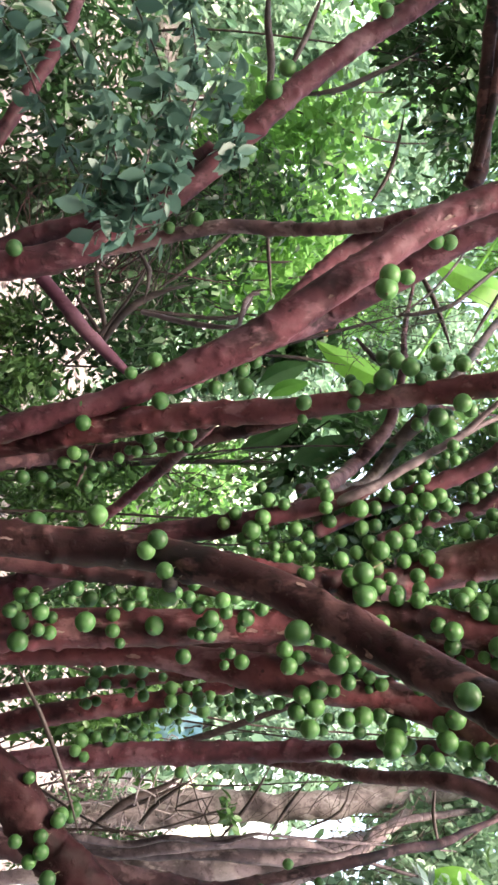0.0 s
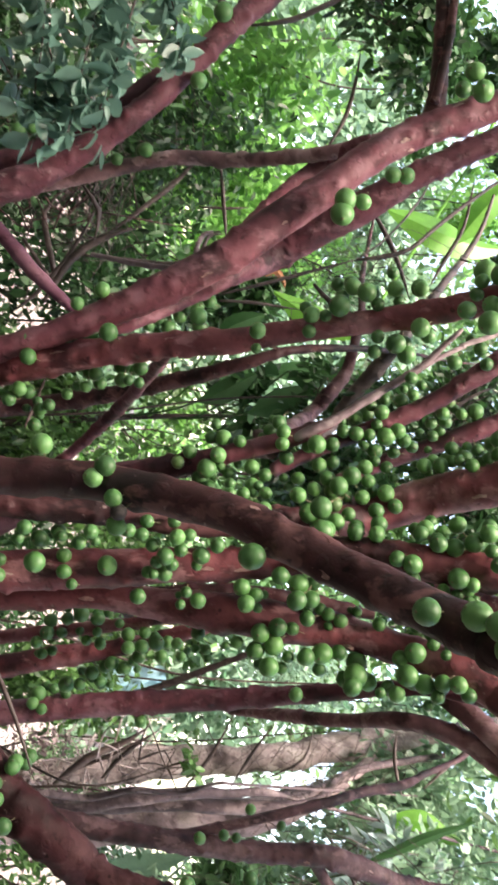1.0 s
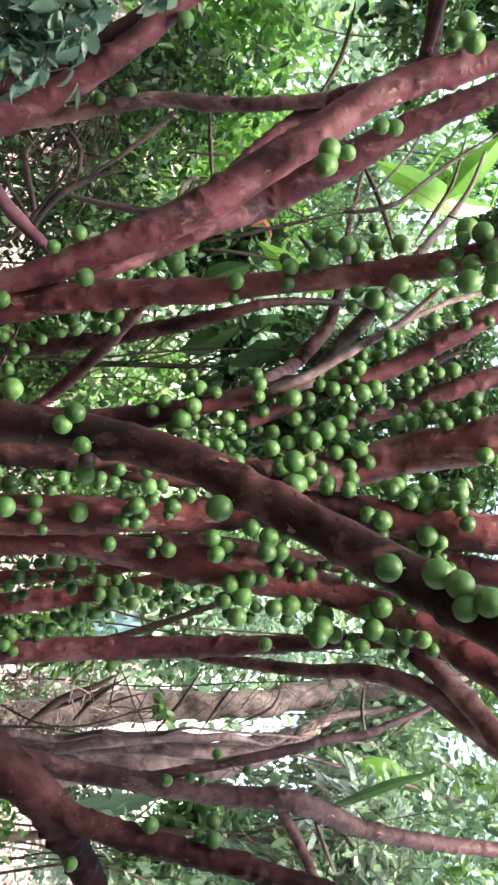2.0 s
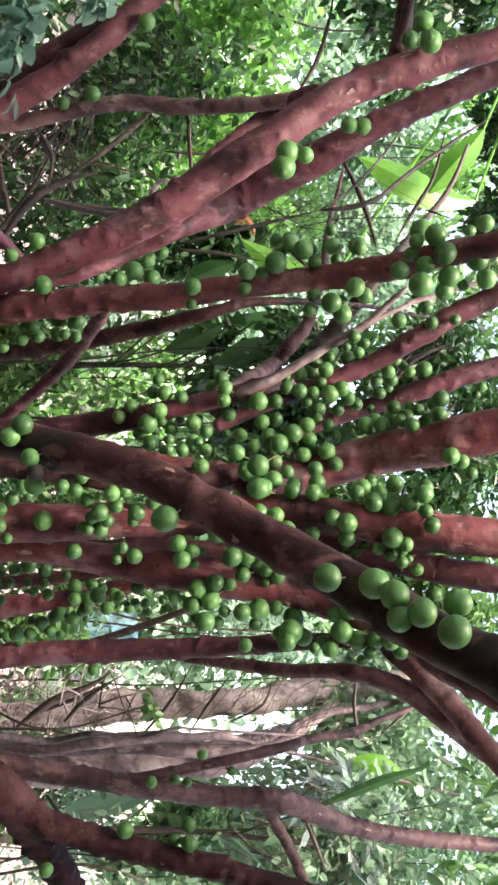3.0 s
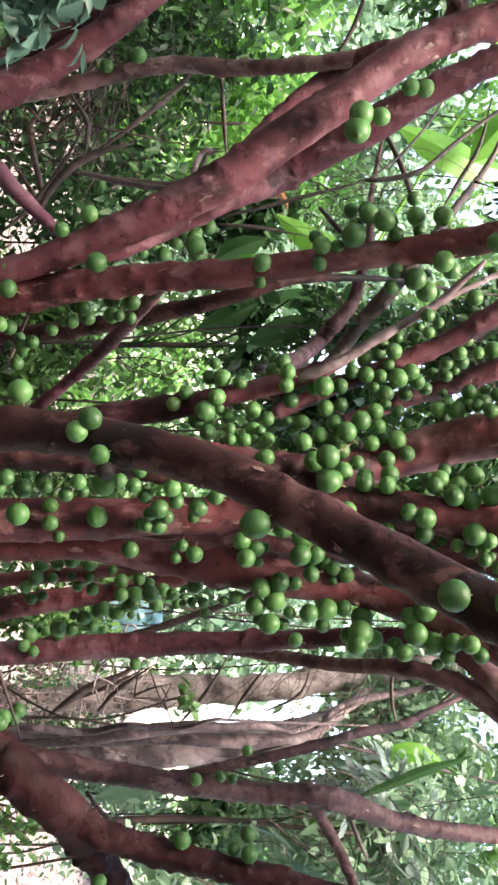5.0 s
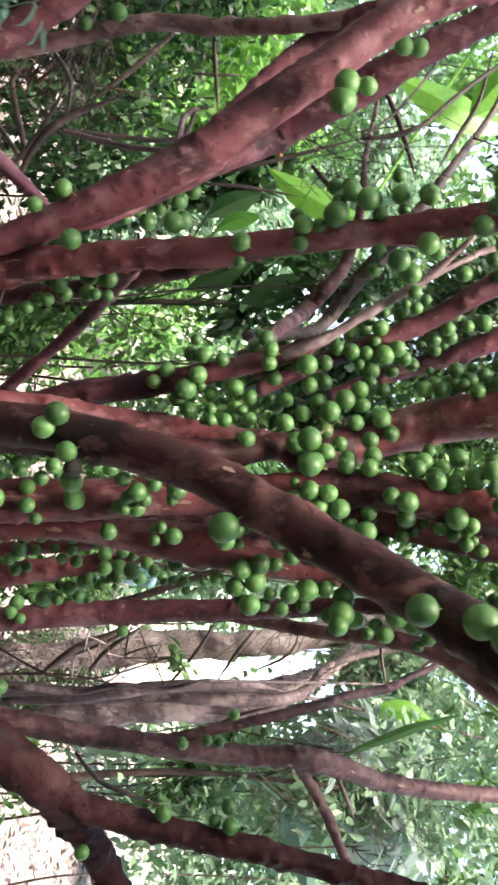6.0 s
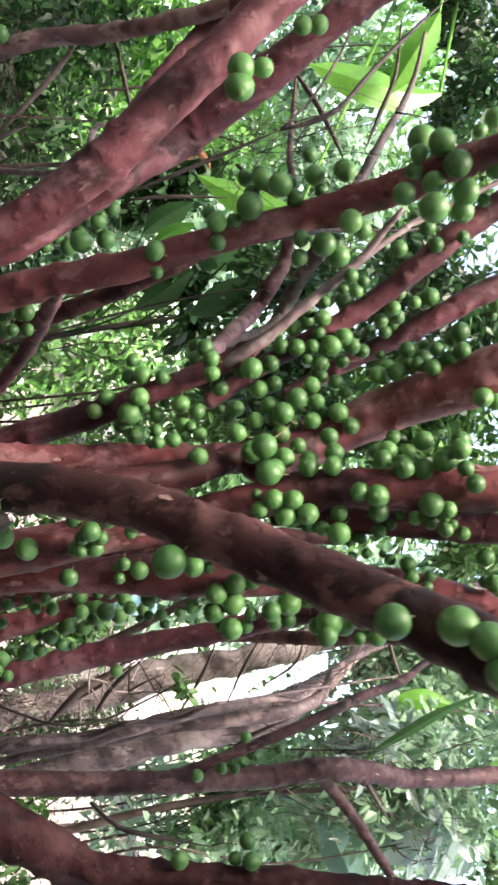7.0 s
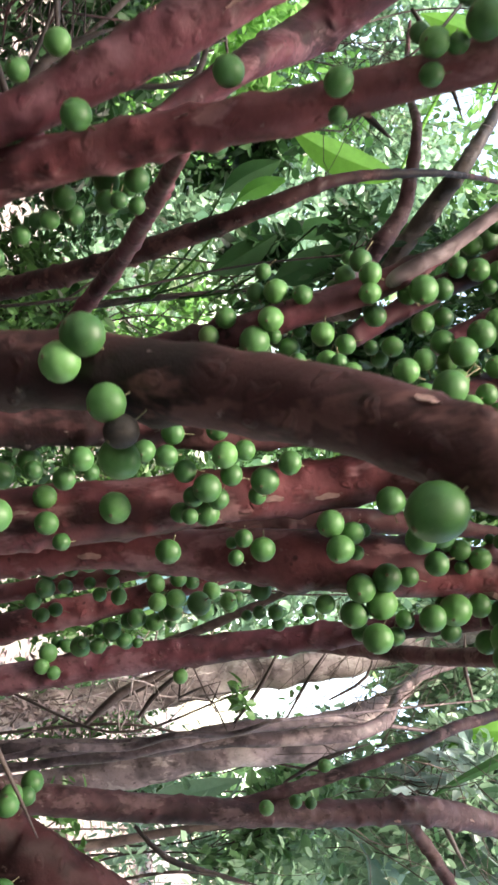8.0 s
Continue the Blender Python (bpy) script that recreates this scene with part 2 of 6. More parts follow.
def tube(points, step=0.012, around=16, lumps=0.05, knobs=0, seed=0):
    """Vertices and faces of a tapered, knobbly round stem."""
    rng = np.random.default_rng(seed)
    line = spline(points, step)
    c, r = line[:, :3], np.maximum(line[:, 3], 0.0006)
    tang = np.gradient(c, axis=0)
    tang /= np.linalg.norm(tang, axis=1)[:, None]
    side = np.cross(tang, (0.31, 0.9, 0.12))
    side /= np.linalg.norm(side, axis=1)[:, None]
    up = np.cross(side, tang)
    ang = np.linspace(0, 2 * np.pi, around, endpoint=False)
    length = np.r_[0, np.cumsum(np.linalg.norm(np.diff(c, axis=0), axis=1))]
    ph = rng.uniform(0, 6.28, 8)
    s, a = length[:, None], ang[None]
    shape = 1 + lumps * (np.sin(a * 2 + s * 9 + ph[0]) + 0.7 * np.sin(a * 3 - s * 14 + ph[1]) + 0.8 * np.sin(s * 31 + ph[2]) * np.cos(a + ph[3]) + 0.6 * np.sin(s * 57 + a + ph[4]))
    off = r[:, None] * shape
    for _ in range(knobs):
        s0, a0 = rng.uniform(0, length[-1]), rng.uniform(0, 6.28)
        h, w = rng.uniform(0.0006, 0.0019) + 0.0026 * (rng.random() < 0.22), rng.uniform(0.0040, 0.0080)
        da = (a - a0 + np.pi) % (2 * np.pi) - np.pi
        lo, hi = np.searchsorted(length, (s0 - 3 * w, s0 + 3 * w))
        rr = r[lo:hi, None]
        off[lo:hi] += h * np.minimum(1, rr / 0.02) * np.exp(-(((s[lo:hi] - s0) / w) ** 2) - (da * rr / w) ** 2)
    v = c[:, None] + off[..., None] * (np.cos(a)[..., None] * side[:, None] + np.sin(a)[..., None] * up[:, None])
    n = len(c)
    idx = np.arange(n * around).reshape(n, around)
    nxt = np.roll(idx, -1, axis=1)
    faces = np.stack([idx[:-1], nxt[:-1], nxt[1:], idx[1:]], -1).reshape(-1, 4).tolist()
    verts = v.reshape(-1, 3).tolist()
    for row, flip in ((0, True), (n - 1, False)):
        verts.append((c[row] + tang[row] * r[row] * (-0.4 if flip else 0.4)).tolist())
        k = len(verts) - 1
        for j in range(around):
            e = (int(idx[row, j]), int(nxt[row, j]), k)
            faces.append(e[::-1] if flip else e)
    return verts, faces, line


LEAF = np.array([(0, 0, 0), (-0.17, 0.28, 0.03), (0.17, 0.28, 0.03), (-0.15, 0.66, 0.0), (0.15, 0.66, 0.0), (0, 1, -0.10), (0, 0.3, -0.025), (0, 0.66, -0.05)])
LEAF_FACES = [(0, 6, 1), (0, 2, 6), (1, 6, 7, 3), (6, 2, 4, 7), (3, 7, 5), (7, 4, 5)]
ROWS_OF_LEAF = ((0.10, 0.075), (0.30, 0.165), (0.55, 0.17), (0.80, 0.09))
FINE = np.array([(0, 0, 0), *((s * w, t, 0.05 * abs(s) - 0.16 * t * t) for t, w in ROWS_OF_LEAF for s in (-1, 0, 1)), (0, 1, -0.19)])
FINE_FACES = [(0, 2, 1), (0, 3, 2), *(f for k in (1, 4, 7) for f in ((k, k + 1, k + 4, k + 3), (k + 1, k + 2, k + 5, k + 4))), (10, 11, 13), (11, 12, 13)]


def leaves(places, ways, sizes, rng, wide=1.0, fine=False):
    """Many folded leaves: at places, pointing along ways, rolled at random."""
    n = len(places)
    y = ways / np.linalg.norm(ways, axis=1)[:, None]
    z = rng.normal(size=(n, 3)) * 0.6 + (0, 0, 1.0)
    x = np.cross(y, z)
    x /= np.linalg.norm(x, axis=1)[:, None]
    z = np.cross(x, y)
    model, model_faces = (FINE, FINE_FACES) if fine else (LEAF, LEAF_FACES)
    m = len(model)
    w = (wide * rng.uniform(0.75, 1.2, n))[:, None, None]
    bend = rng.normal(1.0, 0.9, n)[:, None, None]
    v = places[:, None] + sizes[:, None, None] * (w * model[None, :, :1] * x[:, None] + model[None, :, 1:2] * y[:, None] + bend * model[None, :, 2:] * z[:, None])
    faces = [tuple(i + m * k for i in f) for k in range(n) for f in model_faces]
    return v.reshape(-1, 3).tolist(), faces


def cloud(centre, radii, n, rng, clumps=14):
    """Uneven places in an ellipsoid: gathered in clumps, with gaps between."""
    k = rng.normal(size=(clumps, 3))
    k *= (rng.uniform(0.15, 1, clumps) ** 0.5 / np.linalg.norm(k, axis=1))[:, None]
    pick = rng.integers(0, clumps, n)
    p = k[pick] + rng.normal(size=(n, 3)) * 0.2
    return np.array(centre) + p * np.array(radii), np.array(centre) + k * np.array(radii)


# ---- ground ----
def ground_sheet():
    rng = np.random.default_rng(5)
    g = np.r_[-400, -120, -50, -20, np.linspace(-9, 9, 61), 20, 50, 120, 400]
    verts = []
    for yy in g + 2.0:
        for xx in g:
            h = 0.05 * noise.noise(Vector((xx * 0.8, yy * 0.8, 0))) + 0.02 * noise.noise(Vector((xx * 3, yy * 3, 4)))
            rise = min(1.0, max(0.0, (yy - 5.0) / 6.0))
            h += 0.8 * rise * rise * (3 - 2 * rise)
            verts.append((xx, yy, h))
    m = len(g)
    faces = [(j * m + i, j * m + i + 1, (j + 1) * m + i + 1, (j + 1) * m + i) for j in range(m - 1) for i in range(m - 1)]
    ob = part("ground", verts, faces, SOIL)
    tagged(ob, "brown soil ground strewn with dead leaves", "ground", kind="structure")
    n = 28000
    p = np.c_[rng.uniform(-5, 7, n), rng.uniform(-4, 11, n), np.zeros(n)]
    p[:, 2] = [0.05 * noise.noise(Vector((a * 0.8, b * 0.8, 0))) + 0.02 * noise.noise(Vector((a * 3, b * 3, 4))) + 0.012 for a, b, _ in p]
    rise = np.clip((p[:, 1] - 5.0) / 6.0, 0, 1)
    p[:, 2] += 0.8 * rise * rise * (3 - 2 * rise)
    w = np.c_[rng.normal(size=(n, 2)), rng.normal(size=n) * 0.25]
    ob = part("leaf_litter", *leaves(p, w, rng.uniform(0.03, 0.10, n), rng, 1.3), LITTER)
    tagged(ob, "dry fallen leaves covering the soil", "leaf litter", kind="stuff")


ground_sheet()

# ---- the fruit tree ----
tree = tagged(new("fruit_tree"), "multi-stemmed tree with mauve bark bearing green fruit on its stems", "tree")
tree.location = (0.32, 1.22, 0)
tree_lines = []


def limb(points, label="", coat=None, knobs=330):
    k = len(tree_lines)
    length = sum(math.dist(a[:3], b[:3]) for a, b in zip(points, points[1:]))
    v, f, line = tube(points, 0.004, 30, 0.020, int(length * knobs), seed=k)
    coat = coat or BARK
    base = np.array(tree.location)
    ob = part("stem", (np.array(v) - base).tolist(), f, coat, tree, label)
    tree_lines.append((ob, line))
    return ob


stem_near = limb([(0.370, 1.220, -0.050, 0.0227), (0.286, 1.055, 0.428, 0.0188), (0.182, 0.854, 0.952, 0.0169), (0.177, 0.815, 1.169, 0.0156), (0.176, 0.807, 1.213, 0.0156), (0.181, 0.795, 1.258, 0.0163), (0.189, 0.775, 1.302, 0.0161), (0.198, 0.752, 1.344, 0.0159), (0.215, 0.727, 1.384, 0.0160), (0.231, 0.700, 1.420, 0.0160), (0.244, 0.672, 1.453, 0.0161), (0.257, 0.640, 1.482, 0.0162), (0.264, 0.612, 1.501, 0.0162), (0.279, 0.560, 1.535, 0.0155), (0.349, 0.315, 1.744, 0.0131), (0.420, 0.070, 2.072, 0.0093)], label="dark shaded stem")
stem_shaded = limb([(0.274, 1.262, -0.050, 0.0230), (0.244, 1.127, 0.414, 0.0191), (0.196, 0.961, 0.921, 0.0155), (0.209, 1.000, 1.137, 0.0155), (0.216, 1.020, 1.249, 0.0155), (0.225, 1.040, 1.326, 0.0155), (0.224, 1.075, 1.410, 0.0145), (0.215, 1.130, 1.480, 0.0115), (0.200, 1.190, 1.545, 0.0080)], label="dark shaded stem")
stem_dark = limb([(0.330, 1.200, -0.050, 0.0260), (0.280, 1.180, 0.450, 0.0210), (0.200, 1.140, 1.005, 0.0170), (0.190, 1.130, 1.155, 0.0140), (0.202, 1.140, 1.245, 0.0144), (0.213, 1.150, 1.333, 0.0153), (0.222, 1.140, 1.405, 0.0154), (0.224, 1.120, 1.458, 0.0164), (0.229, 1.100, 1.479, 0.0197), (0.216, 1.130, 1.546, 0.0225), (0.191, 1.120, 1.618, 0.0258), (0.169, 1.080, 1.687, 0.0269), (0.148, 1.050, 1.752, 0.0269), (0.066, 0.929, 2.063, 0.0229), (-0.017, 0.808, 2.495, 0.0162)])
stem_red = limb([(0.326, 1.146, -0.050, 0.0339), (0.321, 1.112, 0.409, 0.0280), (0.301, 1.070, 0.908, 0.0252), (0.289, 1.070, 1.128, 0.0234), (0.285, 1.070, 1.188, 0.0235), (0.282, 1.070, 1.249, 0.0218), (0.277, 1.070, 1.311, 0.0201), (0.274, 1.070, 1.374, 0.0190), (0.264, 1.060, 1.435, 0.0182), (0.254, 1.050, 1.509, 0.0182), (0.257, 1.040, 1.558, 0.0194), (0.265, 1.030, 1.620, 0.0212), (0.267, 1.010, 1.665, 0.0221), (0.270, 1.000, 1.736, 0.0226), (0.284, 0.958, 2.082, 0.0192), (0.298, 0.917, 2.549, 0.0136)], label="reddish flaking stem")
stem_pale = limb([(0.372, 1.288, -0.050, 0.0190), (0.361, 1.227, 0.405, 0.0157), (0.338, 1.152, 0.900, 0.0165), (0.327, 1.130, 1.118, 0.0165), (0.322, 1.120, 1.216, 0.0165), (0.331, 1.120, 1.301, 0.0198), (0.336, 1.100, 1.379, 0.0235), (0.346, 1.100, 1.445, 0.0237), (0.354, 1.100, 1.513, 0.0199), (0.368, 1.080, 1.576, 0.0190), (0.382, 1.050, 1.634, 0.0205), (0.404, 1.030, 1.682, 0.0221), (0.426, 1.000, 1.721, 0.0221), (0.546, 0.832, 1.989, 0.0188), (0.666, 0.665, 2.377, 0.0133)])
stem_fanlow = limb([(0.282, 1.100, 1.482, 0.0145), (0.293, 1.080, 1.545, 0.0150), (0.301, 1.060, 1.606, 0.0154), (0.313, 1.040, 1.680, 0.0159), (0.318, 1.020, 1.736, 0.0156), (0.343, 0.919, 2.067, 0.0133), (0.368, 0.819, 2.519, 0.0094)])
stem_small = limb([(0.413, 1.161, -0.050, 0.0255), (0.467, 1.311, 0.382, 0.0211), (0.534, 1.495, 0.849, 0.0190), (0.489, 1.470, 1.063, 0.0176), (0.471, 1.460, 1.150, 0.0167), (0.458, 1.450, 1.219, 0.0140), (0.427, 1.420, 1.322, 0.0121), (0.405, 1.395, 1.385, 0.0075), (0.392, 1.375, 1.435, 0.0025)])
stem_small2 = limb([(0.307, 1.268, -0.050, 0.0146), (0.379, 1.356, 0.385, 0.0120), (0.467, 1.462, 0.857, 0.0108), (0.434, 1.420, 1.070, 0.0101), (0.418, 1.400, 1.171, 0.0099), (0.399, 1.360, 1.255, 0.0086), (0.386, 1.335, 1.305, 0.0060), (0.376, 1.315, 1.345, 0.0020)])
stem_lower = limb([(0.291, 1.165, -0.050, 0.0298), (0.443, 1.370, 0.370, 0.0247), (0.627, 1.620, 0.821, 0.0222), (0.607, 1.620, 1.041, 0.0205), (0.589, 1.620, 1.233, 0.0208), (0.573, 1.600, 1.430, 0.0188), (0.554, 1.560, 1.524, 0.0165), (0.530, 1.500, 1.608, 0.0141), (0.505, 1.430, 1.675, 0.0112), (0.497, 1.380, 1.735, 0.0085), (0.503, 1.340, 1.790, 0.0055), (0.520, 1.310, 1.840, 0.0020)])
stem_lowside = limb([(0.652, 1.820, 1.454, 0.0115), (0.629, 1.700, 1.550, 0.0118), (0.593, 1.550, 1.626, 0.0117), (0.554, 1.420, 1.688, 0.0134), (0.565, 1.380, 1.767, 0.0158), (0.603, 1.350, 1.832, 0.0173), (0.655, 1.320, 1.911, 0.0179), (0.717, 1.008, 2.084, 0.0126), (0.870, 0.896, 2.486, 0.0089)])
stem_flaky = limb([(0.518, 1.470, 1.640, 0.0060), (0.503, 1.420, 1.731, 0.0100), (0.515, 1.400, 1.759, 0.0150), (0.529, 1.370, 1.783, 0.0165), (0.559, 1.340, 1.816, 0.0168), (0.595, 1.310, 1.850, 0.0166), (0.648, 1.270, 1.897, 0.0155), (0.785, 1.220, 2.034, 0.0120)], label="pale flaking stem")
stem_lowtwig = limb([(0.609, 1.680, 1.180, 0.0051), (0.584, 1.660, 1.261, 0.0066), (0.542, 1.640, 1.361, 0.0061), (0.497, 1.620, 1.458, 0.0045), (0.466, 1.600, 1.505, 0.0030)])
stem_thick = limb([(0.362, 1.131, -0.050, 0.0266), (0.251, 1.122, 0.408, 0.0220), (0.105, 1.070, 0.905, 0.0190), (0.036, 1.040, 1.123, 0.0135), (0.013, 1.040, 1.179, 0.0150), (-0.014, 1.040, 1.237, 0.0170), (-0.044, 1.040, 1.294, 0.0190), (-0.079, 1.040, 1.352, 0.0200), (-0.125, 1.040, 1.410, 0.0201), (-0.169, 1.040, 1.468, 0.0192), (-0.216, 1.040, 1.527, 0.0184), (-0.248, 1.040, 1.587, 0.0180), (-0.268, 1.040, 1.637, 0.0178), (-0.296, 1.040, 1.710, 0.0177), (-0.437, 1.040, 2.104, 0.0194), (-0.547, 1.040, 2.553, 0.0138)], label="thick mauve stem")
stem_thickside = limb([(-0.024, 1.335, 1.190, 0.0040), (-0.036, 1.335, 1.228, 0.0080), (-0.054, 1.345, 1.257, 0.0102), (-0.071, 1.360, 1.283, 0.0122), (-0.094, 1.370, 1.316, 0.0153), (-0.131, 1.375, 1.377, 0.0177), (-0.185, 1.445, 1.453, 0.0252), (-0.225, 1.425, 1.519, 0.0263), (-0.261, 1.395, 1.590, 0.0253), (-0.312, 1.370, 1.675, 0.0201), (-0.363, 1.360, 1.774, 0.0194), (-0.404, 1.360, 1.858, 0.0191), (-0.441, 1.353, 2.028, 0.0144), (-0.563, 1.307, 2.468, 0.0101)])
stem_sec = limb([(0.277, 1.195, -0.050, 0.0326), (0.195, 1.169, 0.411, 0.0269), (0.095, 1.137, 0.912, 0.0203), (0.057, 1.070, 1.119, 0.0188), (0.046, 1.050, 1.180, 0.0165), (0.036, 1.030, 1.240, 0.0149), (0.030, 1.010, 1.298, 0.0136), (0.026, 0.990, 1.354, 0.0141), (0.016, 0.975, 1.409, 0.0128), (0.007, 0.960, 1.463, 0.0127), (0.001, 0.940, 1.514, 0.0125), (-0.006, 0.910, 1.560, 0.0126), (-0.012, 0.880, 1.592, 0.0122), (-0.021, 0.840, 1.635, 0.0112), (-0.067, 0.638, 1.903, 0.0095), (-0.113, 0.437, 2.290, 0.0067)])
stem_third = limb([(0.361, 1.507, -0.050, 0.0195), (0.240, 1.662, 0.371, 0.0161), (0.092, 1.852, 0.824, 0.0145), (0.056, 1.971, 0.958, 0.0179), (0.034, 1.826, 1.145, 0.0167), (0.004, 1.701, 1.307, 0.0155), (-0.025, 1.620, 1.423, 0.0119), (-0.057, 1.620, 1.521, 0.0080), (-0.074, 1.670, 1.654, 0.0052), (-0.090, 1.800, 1.790, 0.0036), (-0.105, 2.000, 1.950, 0.0022), (-0.130, 2.200, 2.120, 0.0012)])
stem_thirdside = limb([(0.262, 1.640, 1.010, 0.0100), (0.205, 1.570, 1.076, 0.0096), (0.166, 1.520, 1.121, 0.0092), (0.138, 1.500, 1.153, 0.0089), (0.077, 1.400, 1.222, 0.0100), (0.046, 1.250, 1.261, 0.0081), (0.031, 1.060, 1.291, 0.0061)])
stem_mid = limb([(0.309, 1.135, -0.050, 0.0263), (0.299, 1.186, 0.423, 0.0218), (0.287, 1.249, 0.941, 0.0196), (0.211, 1.200, 1.142, 0.0182), (0.180, 1.180, 1.225, 0.0166), (0.163, 1.160, 1.306, 0.0143), (0.144, 1.140, 1.372, 0.0121), (0.125, 1.130, 1.438, 0.0114), (0.112, 1.125, 1.470, 0.0094), (0.096, 1.125, 1.503, 0.0054)])
stem_shoot = limb([(0.129, 1.130, 1.438, 0.0052), (0.114, 1.115, 1.465, 0.0057), (0.095, 1.110, 1.500, 0.0054), (0.069, 1.105, 1.538, 0.0051), (0.045, 1.100, 1.575, 0.0046), (0.027, 1.100, 1.601, 0.0044), (0.002, 1.090, 1.624, 0.0034), (-0.019, 1.080, 1.644, 0.0023)], label="pale grey bare shoot")
stem_shootfork = limb([(0.043, 1.100, 1.579, 0.0036), (0.016, 1.100, 1.621, 0.0030), (-0.001, 1.100, 1.654, 0.0027), (-0.013, 1.100, 1.682, 0.0023), (-0.128, 1.100, 2.009, 0.0020), (-0.244, 1.100, 2.456, 0.0014)], label="pale grey bare shoot")
stem_pink = limb([(0.164, 1.160, 1.430, 0.0083), (0.134, 1.160, 1.485, 0.0090), (0.111, 1.160, 1.540, 0.0105), (0.086, 1.160, 1.596, 0.0112), (0.056, 1.150, 1.648, 0.0118), (0.022, 1.130, 1.697, 0.0130), (-0.017, 1.120, 1.760, 0.0137), (-0.174, 1.080, 2.063, 0.0116), (-0.331, 1.040, 2.485, 0.0082)])
stem_rise = limb([(0.140, 1.140, 1.425, 0.0085), (0.128, 1.400, 1.440, 0.0095), (0.051, 1.780, 1.580, 0.0145), (0.001, 1.800, 1.626, 0.0147), (-0.045, 1.800, 1.659, 0.0124), (-0.097, 1.800, 1.672, 0.0102), (-0.175, 1.820, 1.690, 0.0075), (-0.285, 2.000, 1.730, 0.0056), (-0.406, 2.200, 1.787, 0.0049), (-0.516, 2.300, 1.825, 0.0029)])
stem_rise2 = limb([(0.100, 1.620, 1.460, 0.0090), (0.075, 2.050, 1.660, 0.0144), (-0.024, 2.080, 1.740, 0.0174), (-0.097, 2.050, 1.795, 0.0183), (-0.169, 2.020, 1.847, 0.0141), (-0.320, 2.150, 1.973, 0.0103), (-0.458, 2.350, 2.106, 0.0076), (-0.546, 2.400, 2.163, 0.0062), (-0.657, 2.450, 2.213, 0.0040)])
stem_far = limb([(0.174, 1.300, 1.545, 0.0095), (0.140, 1.280, 1.619, 0.0117), (0.111, 1.260, 1.691, 0.0131), (0.087, 1.250, 1.751, 0.0139), (0.058, 1.250, 1.828, 0.0140), (-0.048, 1.250, 2.158, 0.0119), (-0.154, 1.250, 2.609, 0.0084)])
stem_thin = limb([(0.240, 1.276, -0.050, 0.0155), (0.051, 1.313, 0.382, 0.0128), (-0.180, 1.358, 0.848, 0.0116), (-0.225, 1.330, 1.061, 0.0107), (-0.241, 1.320, 1.137, 0.0095), (-0.259, 1.300, 1.213, 0.0094), (-0.272, 1.280, 1.287, 0.0101), (-0.268, 1.260, 1.361, 0.0092), (-0.254, 1.200, 1.427, 0.0088), (-0.246, 1.140, 1.487, 0.0084), (-0.254, 1.100, 1.544, 0.0081), (-0.267, 1.080, 1.589, 0.0076)])
stem_link = limb([(-0.090, 1.100, 1.344, 0.0092), (-0.136, 1.140, 1.381, 0.0125), (-0.181, 1.170, 1.420, 0.0137), (-0.221, 1.190, 1.457, 0.0139), (-0.242, 1.170, 1.486, 0.0122), (-0.245, 1.120, 1.505, 0.0095), (-0.250, 1.100, 1.526, 0.0065)])
stem_curl = limb([(-0.208, 1.620, 1.148, 0.0037), (-0.181, 1.560, 1.242, 0.0045), (-0.168, 1.500, 1.316, 0.0034), (-0.186, 1.500, 1.328, 0.0043), (-0.210, 1.500, 1.333, 0.0043), (-0.226, 1.500, 1.343, 0.0034), (-0.230, 1.500, 1.357, 0.0026)], label="pale curled bare shoot")
stem_topleft = limb([(0.344, 1.113, -0.050, 0.0339), (0.142, 1.183, 0.321, 0.0281), (-0.106, 1.270, 0.713, 0.0252), (-0.171, 1.270, 0.923, 0.0206), (-0.185, 1.270, 0.970, 0.0206), (-0.202, 1.260, 1.050, 0.0213), (-0.242, 1.260, 1.128, 0.0186), (-0.313, 1.250, 1.228, 0.0164), (-0.394, 1.250, 1.305, 0.0165), (-0.470, 1.250, 1.374, 0.0166), (-0.547, 1.260, 1.455, 0.0158), (-0.630, 1.270, 1.555, 0.0150), (-0.740, 1.280, 1.693, 0.0137), (-0.926, 1.297, 1.978, 0.0117), (-1.112, 1.314, 2.383, 0.0083)])
stem_topleft2 = limb([(-0.219, 1.300, 0.960, 0.0141), (-0.246, 1.300, 1.024, 0.0167), (-0.265, 1.290, 1.090, 0.0166), (-0.315, 1.280, 1.170, 0.0141), (-0.378, 1.260, 1.265, 0.0123)])
stem_corner = limb([(-0.343, 1.300, 0.918, 0.0117), (-0.389, 1.300, 0.947, 0.0109), (-0.471, 1.300, 0.990, 0.0101), (-0.553, 1.300, 1.030, 0.0093), (-0.635, 1.300, 1.053, 0.0077)])
stem_stick = limb([(-0.201, 1.360, 1.008, 0.0096), (-0.160, 1.360, 1.046, 0.0104), (-0.114, 1.360, 1.088, 0.0104), (-0.072, 1.360, 1.136, 0.0078), (-0.051, 1.360, 1.162, 0.0035)], label="smooth purple shoot")
stem_upright = limb([(-0.451, 1.500, 1.721, 0.0170), (-0.493, 1.500, 1.734, 0.0160), (-0.596, 1.500, 1.738, 0.0131), (-0.711, 1.500, 1.741, 0.0121), (-0.839, 1.500, 1.750, 0.0112)])
stem_upright2 = limb([(-0.474, 1.480, 1.723, 0.0079), (-0.588, 1.480, 1.745, 0.0074), (-0.702, 1.480, 1.754, 0.0070), (-0.827, 1.480, 1.764, 0.0065)])
